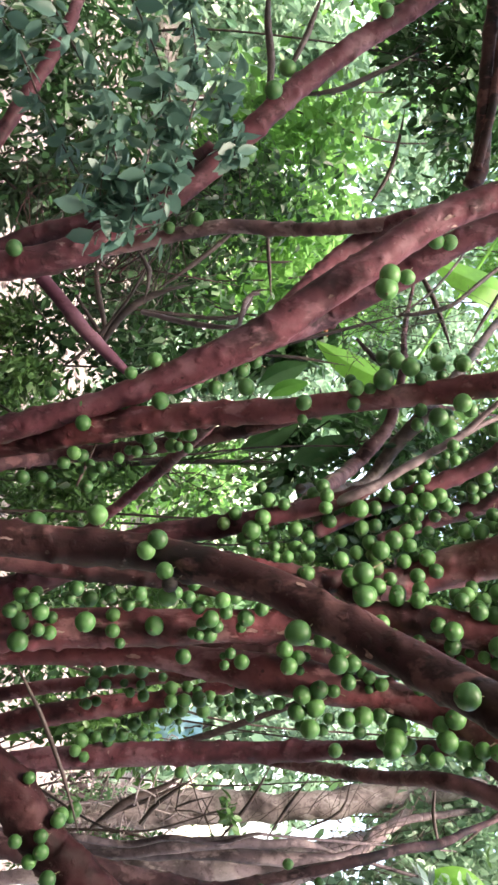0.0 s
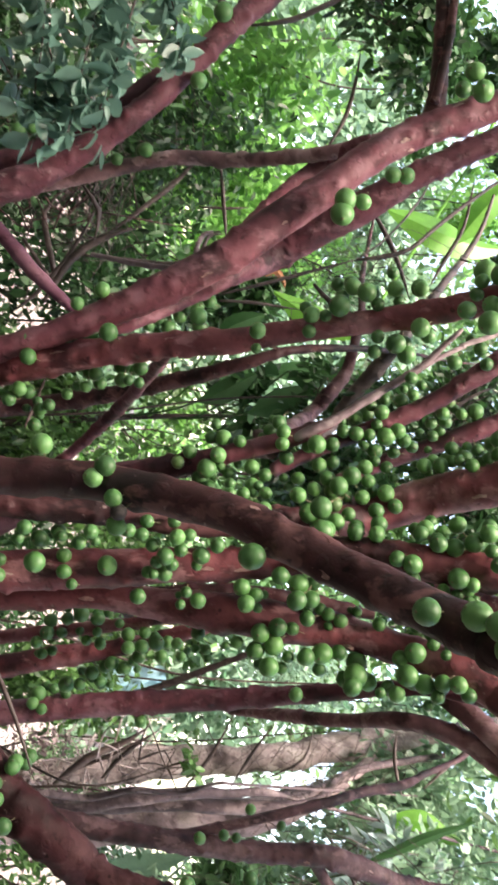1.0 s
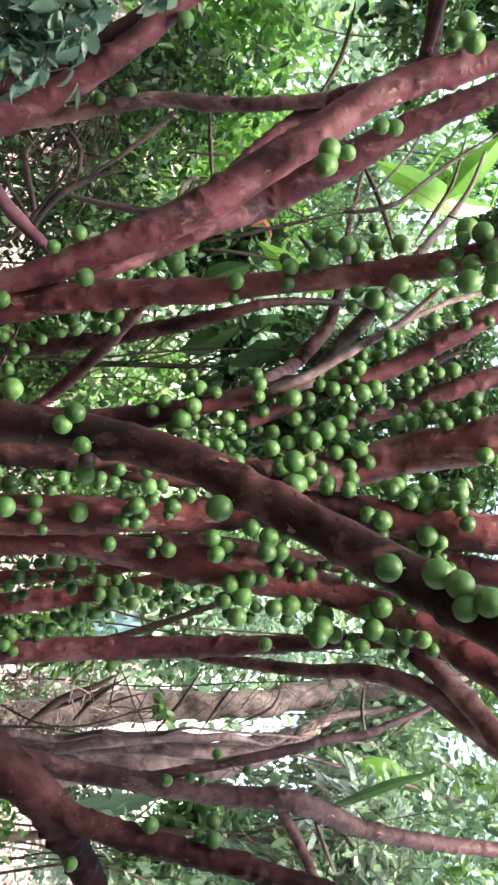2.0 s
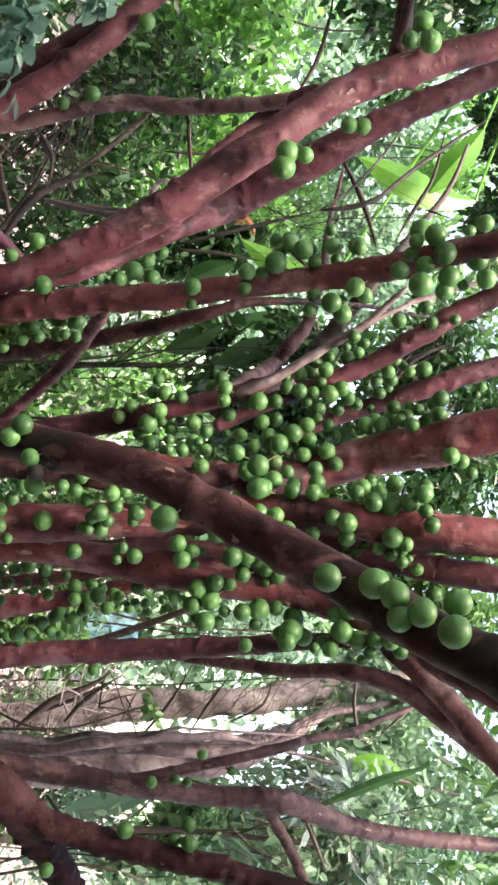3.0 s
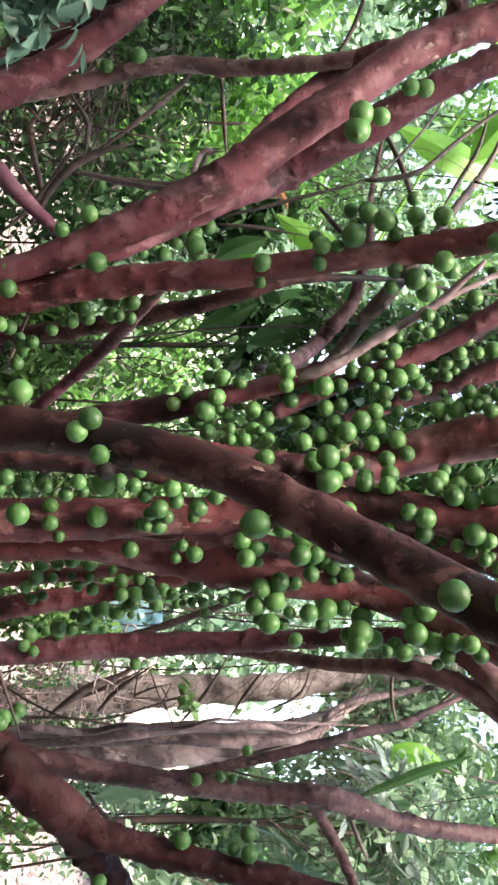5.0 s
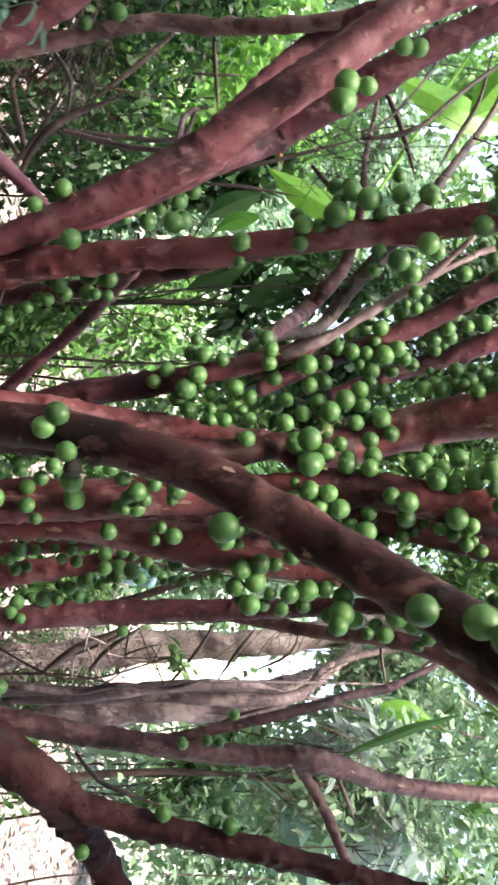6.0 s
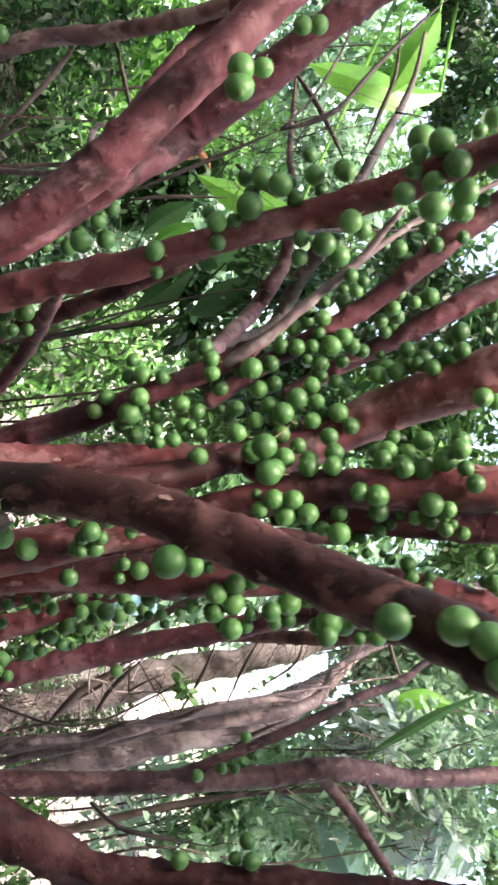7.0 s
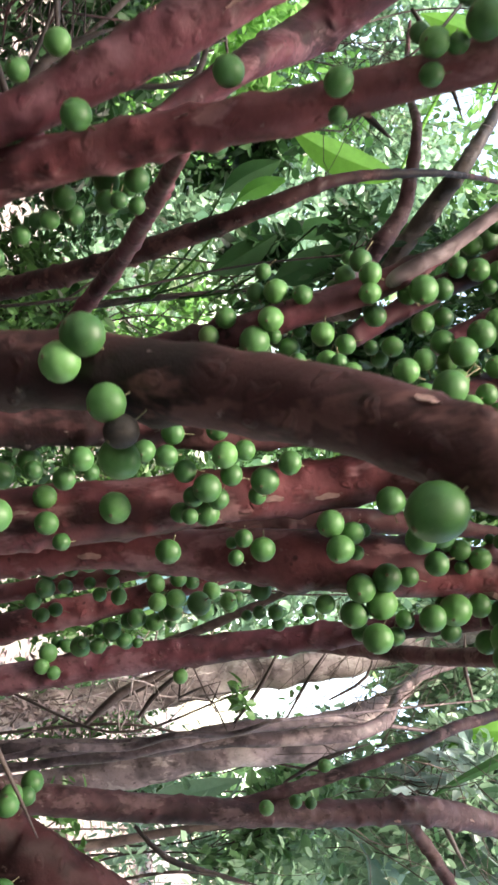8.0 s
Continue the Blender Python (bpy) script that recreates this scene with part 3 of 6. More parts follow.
stem_bottom = limb([(0.417, 1.271, -0.050, 0.0296), (0.554, 1.419, 0.376, 0.0245), (0.721, 1.600, 0.835, 0.0220), (0.768, 1.600, 1.050, 0.0204), (0.780, 1.600, 1.108, 0.0205), (0.802, 1.610, 1.194, 0.0198), (0.822, 1.620, 1.293, 0.0191), (0.848, 1.640, 1.396, 0.0184), (0.868, 1.660, 1.502, 0.0188), (0.884, 1.680, 1.624, 0.0203), (0.922, 1.720, 1.700, 0.0198), (0.987, 1.780, 1.812, 0.0178), (1.045, 1.850, 1.959, 0.0175), (1.082, 1.900, 2.085, 0.0169), (1.118, 1.950, 2.240, 0.0155), (1.183, 2.040, 2.569, 0.0132), (1.248, 2.130, 3.017, 0.0093)])
stem_botside = limb([(0.884, 1.680, 1.602, 0.0107), (0.938, 1.700, 1.636, 0.0102), (0.999, 1.700, 1.673, 0.0098), (1.078, 1.700, 1.711, 0.0091), (1.146, 1.700, 1.743, 0.0079)])
stem_botup = limb([(0.819, 1.620, 1.283, 0.0090), (0.825, 1.640, 1.374, 0.0092), (0.799, 1.700, 1.610, 0.0098), (0.796, 1.760, 1.716, 0.0094), (0.804, 1.820, 1.816, 0.0086), (0.801, 1.880, 1.886, 0.0072), (0.796, 1.950, 1.981, 0.0052), (0.796, 2.000, 2.026, 0.0044), (0.774, 2.050, 2.102, 0.0030)])
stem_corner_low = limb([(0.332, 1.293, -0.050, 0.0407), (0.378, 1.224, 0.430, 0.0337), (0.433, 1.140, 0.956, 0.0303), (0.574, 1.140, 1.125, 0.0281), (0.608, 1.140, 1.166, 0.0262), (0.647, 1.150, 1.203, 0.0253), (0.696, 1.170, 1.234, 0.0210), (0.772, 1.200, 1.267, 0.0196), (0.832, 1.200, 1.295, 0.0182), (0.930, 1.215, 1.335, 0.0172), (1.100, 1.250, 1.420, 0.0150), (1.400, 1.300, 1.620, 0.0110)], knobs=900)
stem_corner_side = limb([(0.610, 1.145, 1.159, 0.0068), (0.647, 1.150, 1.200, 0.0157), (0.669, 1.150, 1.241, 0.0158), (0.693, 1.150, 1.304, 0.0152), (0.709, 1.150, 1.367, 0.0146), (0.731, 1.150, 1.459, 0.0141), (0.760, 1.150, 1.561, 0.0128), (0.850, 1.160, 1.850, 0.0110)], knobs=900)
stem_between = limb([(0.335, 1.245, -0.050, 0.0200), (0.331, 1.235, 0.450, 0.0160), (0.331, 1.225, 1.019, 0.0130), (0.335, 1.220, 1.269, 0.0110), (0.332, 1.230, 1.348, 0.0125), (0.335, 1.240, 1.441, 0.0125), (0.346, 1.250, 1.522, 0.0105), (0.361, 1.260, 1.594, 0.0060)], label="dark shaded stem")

# colour of single stems; the shaded one and the one between carry painted shade
for ob, coat in ((stem_near, BARK_DARK), (stem_dark, BARK_RED), (stem_sec, BARK_RED), (stem_shaded, BARK_SHADED), (stem_between, BARK_SHADED), (stem_red, BARK_RED), (stem_pale, BARK_RED), (stem_small, BARK_RED), (stem_small2, BARK_RED), (stem_stick, BARK_PURPLE),
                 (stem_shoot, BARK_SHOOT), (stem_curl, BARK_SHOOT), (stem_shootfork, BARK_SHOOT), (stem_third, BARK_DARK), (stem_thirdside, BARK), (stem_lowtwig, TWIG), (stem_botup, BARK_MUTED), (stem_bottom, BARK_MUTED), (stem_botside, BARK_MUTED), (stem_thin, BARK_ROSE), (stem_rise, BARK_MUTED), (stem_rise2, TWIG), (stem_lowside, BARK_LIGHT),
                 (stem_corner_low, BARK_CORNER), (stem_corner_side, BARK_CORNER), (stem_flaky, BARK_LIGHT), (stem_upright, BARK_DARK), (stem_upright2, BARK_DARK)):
    ob.data.materials[0] = coat

FRUIT_PROFILE = [(0.0, -0.96), (0.04, -0.955), (0.07, -1.02), (0.10, -1.015), (0.125, -0.985), (0.40, -0.905), (0.64, -0.76), (0.85, -0.51), (0.97, -0.2), (1.0, 0.06), (0.95, 0.34), (0.80, 0.61), (0.58, 0.82), (0.32, 0.945), (0.13, 0.985), (0.075, 1.01), (0.05, 1.2), (0.06, 1.45), (0.0, 1.47)]


def fruit_mesh(seed):
    """One round fruit, a unit in radius, with a dark calyx below and a short stalk above."""
    rng = np.random.default_rng(seed)
    around, verts, faces, slots = 20, [], [], []
    lean, flat = rng.uniform(-0.12, 0.12, 2), rng.uniform(0.93, 1.04)
    stalk = (1.0, 1.3, 1.8, 1.15, 2.2, 1.5)[seed % 6]
    for r, z in FRUIT_PROFILE:
        z = 1.01 + (z - 1.01) * stalk if z > 1.01 else z
        for j in range(around):
            a = 2 * math.pi * j / around
            k = r * (1 + 0.02 * math.sin(2 * a + seed))
            bend = max(0, z - 1) * 1.5
            verts.append((k * math.cos(a) + lean[0] * bend, k * math.sin(a) + lean[1] * bend, z * flat))
    for i in range(len(FRUIT_PROFILE) - 1):
        for j in range(around):
            b = (j + 1) % around
            faces.append((i * around + j, i * around + b, (i + 1) * around + b, (i + 1) * around + j))
            slots.append(1 if i < 4 or i >= 14 else 0)
    me = bpy.data.meshes.new("fruit")
    me.from_pydata(verts, [], faces)
    me.materials.append(FRUIT), me.materials.append(STALK)
    me.polygons.foreach_set("use_smooth", [True] * len(faces))
    me.polygons.foreach_set("material_index", slots)
    return me


FRUIT_MESHES = [fruit_mesh(k) for k in range(6)]
fruit_rng = random.Random(11)


def bear(stem, places):
    """Fruit on a stem: each hangs by a short stalk that points to the bark and upward."""
    line = next(l for o, l in tree_lines if o == stem)
    for x, y, z, r in places:
        d = line[:, :3] - (x, y, z)
        near = Vector(d[np.argmin((d**2).sum(1))]).normalized()
        way = (near * 0.9 + Vector((0, 0, 0.6)) + Vector([fruit_rng.gauss(0, 0.25) for _ in range(3)])).normalized()
        ob = new("fruit", fruit_rng.choice(FRUIT_MESHES))
        ob.parent = stem
        ob.rotation_mode = "QUATERNION"
        ob.rotation_quaternion = way.to_track_quat("Z", "Y") @ Euler((0, 0, fruit_rng.uniform(0, 6.28))).to_quaternion()
        ob.location = Vector((x, y, z)) - tree.location
        ob.scale = (r, r, r)


bear(stem_near, [(0.227, 0.714, 1.357, 0.0103), (0.249, 0.619, 1.462, 0.0094), (0.164, 0.778, 1.241, 0.0089), (0.174, 0.778, 1.232, 0.0080), (0.190, 0.772, 1.249, 0.0079), (0.148, 0.830, 1.183, 0.0095), (0.213, 0.785, 1.252, 0.0086), (0.247, 0.595, 1.487, 0.0098), (0.250, 0.577, 1.495, 0.0094), (0.257, 0.562, 1.508, 0.0092), (0.263, 0.570, 1.497, 0.0083), (0.263, 0.542, 1.521, 0.0099), (0.251, 0.565, 1.531, 0.0090), (0.158, 0.843, 1.126, 0.0102)])
bear(stem_dark, [(0.190, 1.083, 1.412, 0.0077), (0.191, 1.065, 1.384, 0.0076), (0.191, 1.060, 1.368, 0.0068), (0.207, 1.042, 1.406, 0.0088), (0.190, 1.060, 1.447, 0.0097), (0.211, 1.062, 1.461, 0.0118), (0.170, 1.110, 1.491, 0.0102), (0.178, 1.090, 1.501, 0.0115), (0.165, 1.100, 1.519, 0.0116), (0.154, 1.120, 1.540, 0.0096), (0.171, 1.110, 1.542, 0.0088), (0.153, 1.120, 1.567, 0.0082), (0.191, 1.108, 1.535, 0.0095), (0.185, 1.103, 1.563, 0.0109), (0.200, 1.095, 1.573, 0.0094), (0.226, 1.062, 1.472, 0.0090), (0.183, 1.100, 1.473, 0.0087), (0.149, 1.100, 1.609, 0.0095)])
bear(stem_dark, [(0.148, 1.090, 1.626, 0.0101), (0.142, 1.108, 1.622, 0.0081), (0.142, 1.100, 1.644, 0.0081), (0.136, 1.100, 1.660, 0.0088), (0.146, 1.068, 1.658, 0.0085), (0.270, 1.000, 1.159, 0.0113), (0.261, 1.010, 1.296, 0.0097), (0.268, 1.020, 1.287, 0.0072), (0.260, 1.022, 1.336, 0.0099), (0.248, 1.018, 1.353, 0.0085), (0.235, 0.987, 1.217, 0.0081), (0.233, 0.995, 1.256, 0.0076), (0.247, 1.020, 1.160, 0.0096), (0.232, 0.978, 1.150, 0.0079), (0.241, 0.990, 1.187, 0.0062), (0.237, 0.998, 1.270, 0.0076), (0.239, 1.005, 1.308, 0.0090), (0.237, 1.010, 1.322, 0.0071)])
bear(stem_dark, [(0.217, 1.095, 1.618, 0.0080), (0.180, 1.035, 1.696, 0.0106), (0.186, 1.038, 1.711, 0.0088), (0.141, 1.118, 1.642, 0.0095), (0.130, 1.115, 1.657, 0.0074), (0.123, 1.110, 1.666, 0.0067), (0.113, 1.083, 1.696, 0.0111), (0.131, 1.058, 1.687, 0.0089), (0.137, 1.065, 1.677, 0.0071), (0.119, 1.103, 1.695, 0.0094), (0.145, 1.120, 1.618, 0.0068), (0.209, 1.012, 1.080, 0.0103), (0.244, 0.993, 1.090, 0.0087), (0.247, 0.985, 1.103, 0.0080), (0.261, 0.995, 1.111, 0.0094)])
bear(stem_red, [(0.220, 1.050, 1.542, 0.0104), (0.230, 1.028, 1.534, 0.0095), (0.229, 1.035, 1.511, 0.0102), (0.219, 1.050, 1.491, 0.0103), (0.228, 1.038, 1.477, 0.0115), (0.221, 1.030, 1.591, 0.0102), (0.235, 1.018, 1.602, 0.0101), (0.216, 1.030, 1.629, 0.0103), (0.234, 1.005, 1.640, 0.0113), (0.260, 1.005, 1.570, 0.0113), (0.278, 1.012, 1.572, 0.0100), (0.255, 1.010, 1.554, 0.0093), (0.273, 0.993, 1.619, 0.0119), (0.279, 0.990, 1.634, 0.0085), (0.289, 1.015, 1.610, 0.0074), (0.296, 1.040, 1.384, 0.0101), (0.305, 1.045, 1.401, 0.0088), (0.313, 1.032, 1.389, 0.0101)])
bear(stem_red, [(0.290, 1.035, 1.448, 0.0115), (0.306, 1.020, 1.444, 0.0113), (0.306, 1.030, 1.462, 0.0101), (0.276, 1.039, 1.233, 0.0113), (0.268, 1.052, 1.184, 0.0087), (0.284, 1.038, 1.186, 0.0085), (0.283, 1.038, 1.296, 0.0093), (0.314, 1.050, 1.336, 0.0095), (0.310, 1.043, 1.268, 0.0094), (0.304, 1.045, 1.322, 0.0067), (0.286, 1.000, 1.633, 0.0078), (0.294, 1.012, 1.531, 0.0109), (0.291, 1.030, 1.519, 0.0080), (0.222, 0.990, 1.651, 0.0107), (0.236, 1.000, 1.597, 0.0101), (0.225, 1.030, 1.612, 0.0087), (0.255, 0.977, 1.658, 0.0094), (0.228, 1.032, 1.536, 0.0080)])
bear(stem_red, [(0.273, 1.022, 1.504, 0.0109), (0.257, 1.022, 1.491, 0.0097), (0.255, 1.025, 1.472, 0.0103), (0.273, 1.025, 1.482, 0.0103), (0.264, 1.028, 1.458, 0.0085), (0.227, 1.015, 1.468, 0.0125), (0.300, 1.030, 1.082, 0.0118), (0.290, 1.038, 1.115, 0.0084), (0.265, 1.050, 1.073, 0.0078)])
bear(stem_pale, [(0.330, 1.078, 1.492, 0.0085), (0.337, 1.075, 1.507, 0.0085), (0.325, 1.083, 1.484, 0.0071), (0.328, 1.088, 1.529, 0.0065), (0.339, 1.070, 1.552, 0.0085), (0.351, 1.062, 1.410, 0.0111), (0.344, 1.062, 1.430, 0.0111), (0.366, 1.068, 1.427, 0.0119), (0.373, 1.070, 1.406, 0.0112), (0.389, 1.058, 1.421, 0.0118), (0.365, 1.075, 1.385, 0.0077), (0.375, 1.070, 1.485, 0.0127), (0.377, 1.060, 1.464, 0.0105), (0.398, 1.062, 1.524, 0.0141), (0.408, 1.050, 1.518, 0.0111), (0.408, 1.073, 1.542, 0.0107), (0.407, 1.083, 1.515, 0.0094), (0.392, 1.042, 1.580, 0.0132)])
bear(stem_pale, [(0.365, 1.038, 1.587, 0.0124), (0.402, 1.042, 1.601, 0.0118), (0.396, 1.025, 1.617, 0.0103), (0.395, 1.015, 1.632, 0.0102), (0.413, 1.040, 1.568, 0.0097), (0.374, 1.048, 1.573, 0.0098), (0.413, 1.030, 1.613, 0.0083), (0.389, 1.180, 1.292, 0.0108), (0.394, 1.200, 1.319, 0.0079), (0.386, 1.130, 1.353, 0.0067), (0.385, 1.130, 1.340, 0.0059), (0.366, 1.130, 1.342, 0.0089), (0.333, 1.073, 1.573, 0.0059), (0.337, 1.083, 1.560, 0.0059), (0.342, 1.070, 1.597, 0.0065), (0.345, 1.052, 1.610, 0.0090), (0.355, 1.040, 1.609, 0.0076), (0.365, 1.030, 1.621, 0.0063)])
bear(stem_pale, [(0.368, 1.020, 1.688, 0.0094)])
bear(stem_fanlow, [(0.312, 1.020, 1.659, 0.0075), (0.313, 1.058, 1.565, 0.0064), (0.304, 1.042, 1.579, 0.0076), (0.298, 1.040, 1.591, 0.0063), (0.339, 1.018, 1.680, 0.0094)])
bear(stem_small, [(0.449, 1.370, 1.332, 0.0082), (0.474, 1.427, 1.226, 0.0114), (0.478, 1.420, 1.247, 0.0104), (0.465, 1.412, 1.261, 0.0094), (0.495, 1.452, 1.195, 0.0116), (0.510, 1.460, 1.208, 0.0097), (0.515, 1.460, 1.177, 0.0097), (0.521, 1.480, 1.154, 0.0128)])
bear(stem_small2, [(0.393, 1.360, 1.206, 0.0107), (0.385, 1.350, 1.183, 0.0124), (0.396, 1.370, 1.161, 0.0099), (0.403, 1.390, 1.135, 0.0109), (0.420, 1.383, 1.131, 0.0109), (0.435, 1.387, 1.116, 0.0091), (0.419, 1.380, 1.153, 0.0082), (0.455, 1.400, 1.123, 0.0083), (0.428, 1.372, 1.190, 0.0081), (0.434, 1.380, 1.210, 0.0091), (0.411, 1.338, 1.252, 0.0106), (0.427, 1.333, 1.273, 0.0106), (0.428, 1.328, 1.253, 0.0096), (0.409, 1.345, 1.276, 0.0089), (0.417, 1.320, 1.310, 0.0096), (0.436, 1.312, 1.301, 0.0104)])
bear(stem_lower, [(0.563, 1.613, 1.121, 0.0097), (0.569, 1.605, 1.096, 0.0128), (0.583, 1.593, 1.088, 0.0106), (0.592, 1.590, 1.104, 0.0095), (0.619, 1.615, 1.274, 0.0109)])
bear(stem_lowside, [(0.536, 1.498, 1.530, 0.0123)])
bear(stem_thick, [(-0.027, 1.020, 1.214, 0.0088), (-0.010, 1.020, 1.188, 0.0076), (-0.140, 0.999, 1.476, 0.0127), (-0.124, 0.999, 1.473, 0.0134), (-0.139, 0.999, 1.496, 0.0095), (-0.290, 0.985, 1.614, 0.0108), (-0.269, 0.985, 1.624, 0.0122), (-0.269, 0.985, 1.601, 0.0095)])
bear(stem_thickside, [(-0.289, 1.325, 1.615, 0.0124), (-0.289, 1.325, 1.636, 0.0125), (-0.078, 1.390, 1.331, 0.0120), (-0.047, 1.390, 1.290, 0.0120), (-0.060, 1.390, 1.276, 0.0092), (-0.049, 1.390, 1.260, 0.0083), (-0.082, 1.390, 1.319, 0.0093)])
bear(stem_sec, [(0.018, 0.956, 1.380, 0.0091), (0.021, 1.008, 1.224, 0.0101), (-0.010, 0.938, 1.462, 0.0119), (-0.000, 0.945, 1.434, 0.0090), (0.028, 0.925, 1.519, 0.0107), (0.014, 0.902, 1.537, 0.0098), (0.017, 0.930, 1.554, 0.0084), (0.038, 0.930, 1.532, 0.0102), (-0.024, 0.930, 1.488, 0.0101), (-0.033, 0.950, 1.478, 0.0091), (-0.031, 0.935, 1.519, 0.0090), (-0.029, 0.920, 1.542, 0.0083), (0.001, 0.990, 1.319, 0.0100)])
bear(stem_sec, [(0.032, 1.035, 1.135, 0.0109), (0.050, 1.028, 1.137, 0.0096), (0.084, 1.050, 1.126, 0.0085), (0.061, 1.065, 1.208, 0.0087), (0.052, 1.058, 1.238, 0.0093), (0.069, 1.042, 1.239, 0.0085), (0.054, 1.045, 1.259, 0.0086), (0.077, 1.058, 1.198, 0.0073), (0.070, 1.030, 1.247, 0.0058), (0.086, 1.065, 1.177, 0.0067), (0.099, 1.075, 1.156, 0.0074), (0.104, 1.085, 1.145, 0.0082)])
bear(stem_sec, [(-0.040, 0.965, 1.479, 0.0081), (-0.033, 0.950, 1.524, 0.0080), (-0.033, 0.935, 1.545, 0.0094), (0.036, 1.050, 1.095, 0.0101), (0.115, 1.100, 1.059, 0.0090), (0.114, 1.105, 1.081, 0.0083)])
bear(stem_sec, [(0.003, 0.855, 1.567, 0.0090), (-0.003, 0.852, 1.590, 0.0090), (-0.027, 0.860, 1.583, 0.0073), (-0.015, 0.865, 1.580, 0.0069), (-0.032, 0.850, 1.598, 0.0106), (-0.013, 0.838, 1.604, 0.0105), (-0.024, 0.850, 1.628, 0.0094), (-0.011, 0.845, 1.638, 0.0102), (0.007, 0.840, 1.646, 0.0093), (0.008, 0.838, 1.609, 0.0101), (0.021, 0.842, 1.607, 0.0089), (0.018, 0.832, 1.581, 0.0112), (0.013, 0.850, 1.628, 0.0052), (-0.043, 0.885, 1.595, 0.0116), (-0.045, 0.880, 1.642, 0.0063), (-0.059, 0.900, 1.665, 0.0092)])
bear(stem_mid, [(0.147, 1.119, 1.356, 0.0101), (0.164, 1.123, 1.343, 0.0123), (0.176, 1.138, 1.335, 0.0096), (0.144, 1.135, 1.322, 0.0088), (0.170, 1.140, 1.373, 0.0089), (0.160, 1.130, 1.399, 0.0096), (0.125, 1.127, 1.362, 0.0102), (0.129, 1.120, 1.382, 0.0080), (0.115, 1.110, 1.434, 0.0094), (0.113, 1.147, 1.422, 0.0090), (0.130, 1.108, 1.433, 0.0087), (0.147, 1.130, 1.442, 0.0096), (0.182, 1.108, 1.398, 0.0094)])
bear(stem_shoot, [(0.129, 1.105, 1.475, 0.0116), (0.044, 1.085, 1.584, 0.0079)])
bear(stem_shootfork, [(0.019, 1.105, 1.644, 0.0095), (-0.000, 1.107, 1.678, 0.0088)])
bear(stem_pink, [(0.172, 1.145, 1.460, 0.0090), (0.127, 1.140, 1.501, 0.0098), (0.109, 1.142, 1.515, 0.0090), (0.154, 1.147, 1.487, 0.0098), (0.150, 1.150, 1.505, 0.0091), (0.133, 1.142, 1.557, 0.0098), (0.112, 1.138, 1.531, 0.0098), (0.113, 1.140, 1.549, 0.0083), (0.084, 1.172, 1.552, 0.0109), (0.089, 1.160, 1.534, 0.0092), (0.083, 1.142, 1.564, 0.0098), (0.060, 1.167, 1.575, 0.0108), (0.114, 1.140, 1.570, 0.0121), (0.106, 1.140, 1.585, 0.0106), (0.117, 1.152, 1.597, 0.0100), (0.058, 1.147, 1.606, 0.0076), (0.079, 1.162, 1.651, 0.0092), (0.013, 1.103, 1.715, 0.0073)])
bear(stem_far, [(0.072, 1.250, 1.708, 0.0084), (0.067, 1.250, 1.728, 0.0118), (0.078, 1.250, 1.677, 0.0101), (0.105, 1.248, 1.666, 0.0084), (0.088, 1.232, 1.807, 0.0077)])
bear(stem_thin, [(-0.276, 1.270, 1.246, 0.0105), (-0.264, 1.282, 1.206, 0.0090), (-0.286, 1.302, 1.242, 0.0111)])
bear(stem_topleft, [(-0.504, 1.250, 1.364, 0.0127), (-0.454, 1.218, 1.343, 0.0132), (-0.363, 1.232, 1.314, 0.0115), (-0.596, 1.235, 1.502, 0.0109), (-0.202, 1.230, 0.997, 0.0121)])
bear(stem_topleft2, [(-0.294, 1.282, 1.070, 0.0118), (-0.297, 1.278, 1.089, 0.0091)])
bear(stem_botup, [(0.821, 1.610, 1.388, 0.0110), (0.817, 1.613, 1.431, 0.0100), (0.824, 1.618, 1.454, 0.0089), (0.806, 1.625, 1.536, 0.0090), (0.788, 1.655, 1.482, 0.0103)])
bear(stem_corner_low, [(0.524, 1.150, 1.145, 0.0097), (0.523, 1.127, 1.132, 0.0094), (0.732, 1.150, 1.247, 0.0091), (0.526, 1.118, 1.130, 0.0097), (0.540, 1.103, 1.113, 0.0088), (0.557, 1.100, 1.115, 0.0095), (0.570, 1.103, 1.101, 0.0088), (0.588, 1.100, 1.125, 0.0102), (0.547, 1.103, 1.083, 0.0088), (0.527, 1.132, 1.143, 0.0076), (0.477, 1.117, 1.092, 0.0075)])
bear(stem_corner_side, [(0.676, 1.140, 1.343, 0.0106), (0.695, 1.143, 1.425, 0.0107)])

# a withered fruit
WITHERED, knt, kp = material("withered_skin")
knt.links.new(ramp(knt, noise_node(knt, 3, 4), [(0.3, (0.010, 0.008, 0.008)), (0.7, (0.05, 0.038, 0.034))]), kp.inputs["Base Color"])
kp.inputs["Roughness"].default_value = 0.7
bear(stem_near, [(0.201, 0.772, 1.254, 0.0068)])
for c in stem_near.children:
    if c.name.startswith("fruit") and (c.location - (Vector((0.201, 0.772, 1.254)) - tree.location)).length < 0.001:
        c.data = c.data.copy()
        c.data.materials[0] = WITHERED
        c.name = "withered_fruit"
        tagged(c, "black withered fruit")

# the fruit crowded behind those in front
crowded = []


def crowd(stem, places):
    for x, y, z, r in places:
        crowded.append((x, y, z, r))


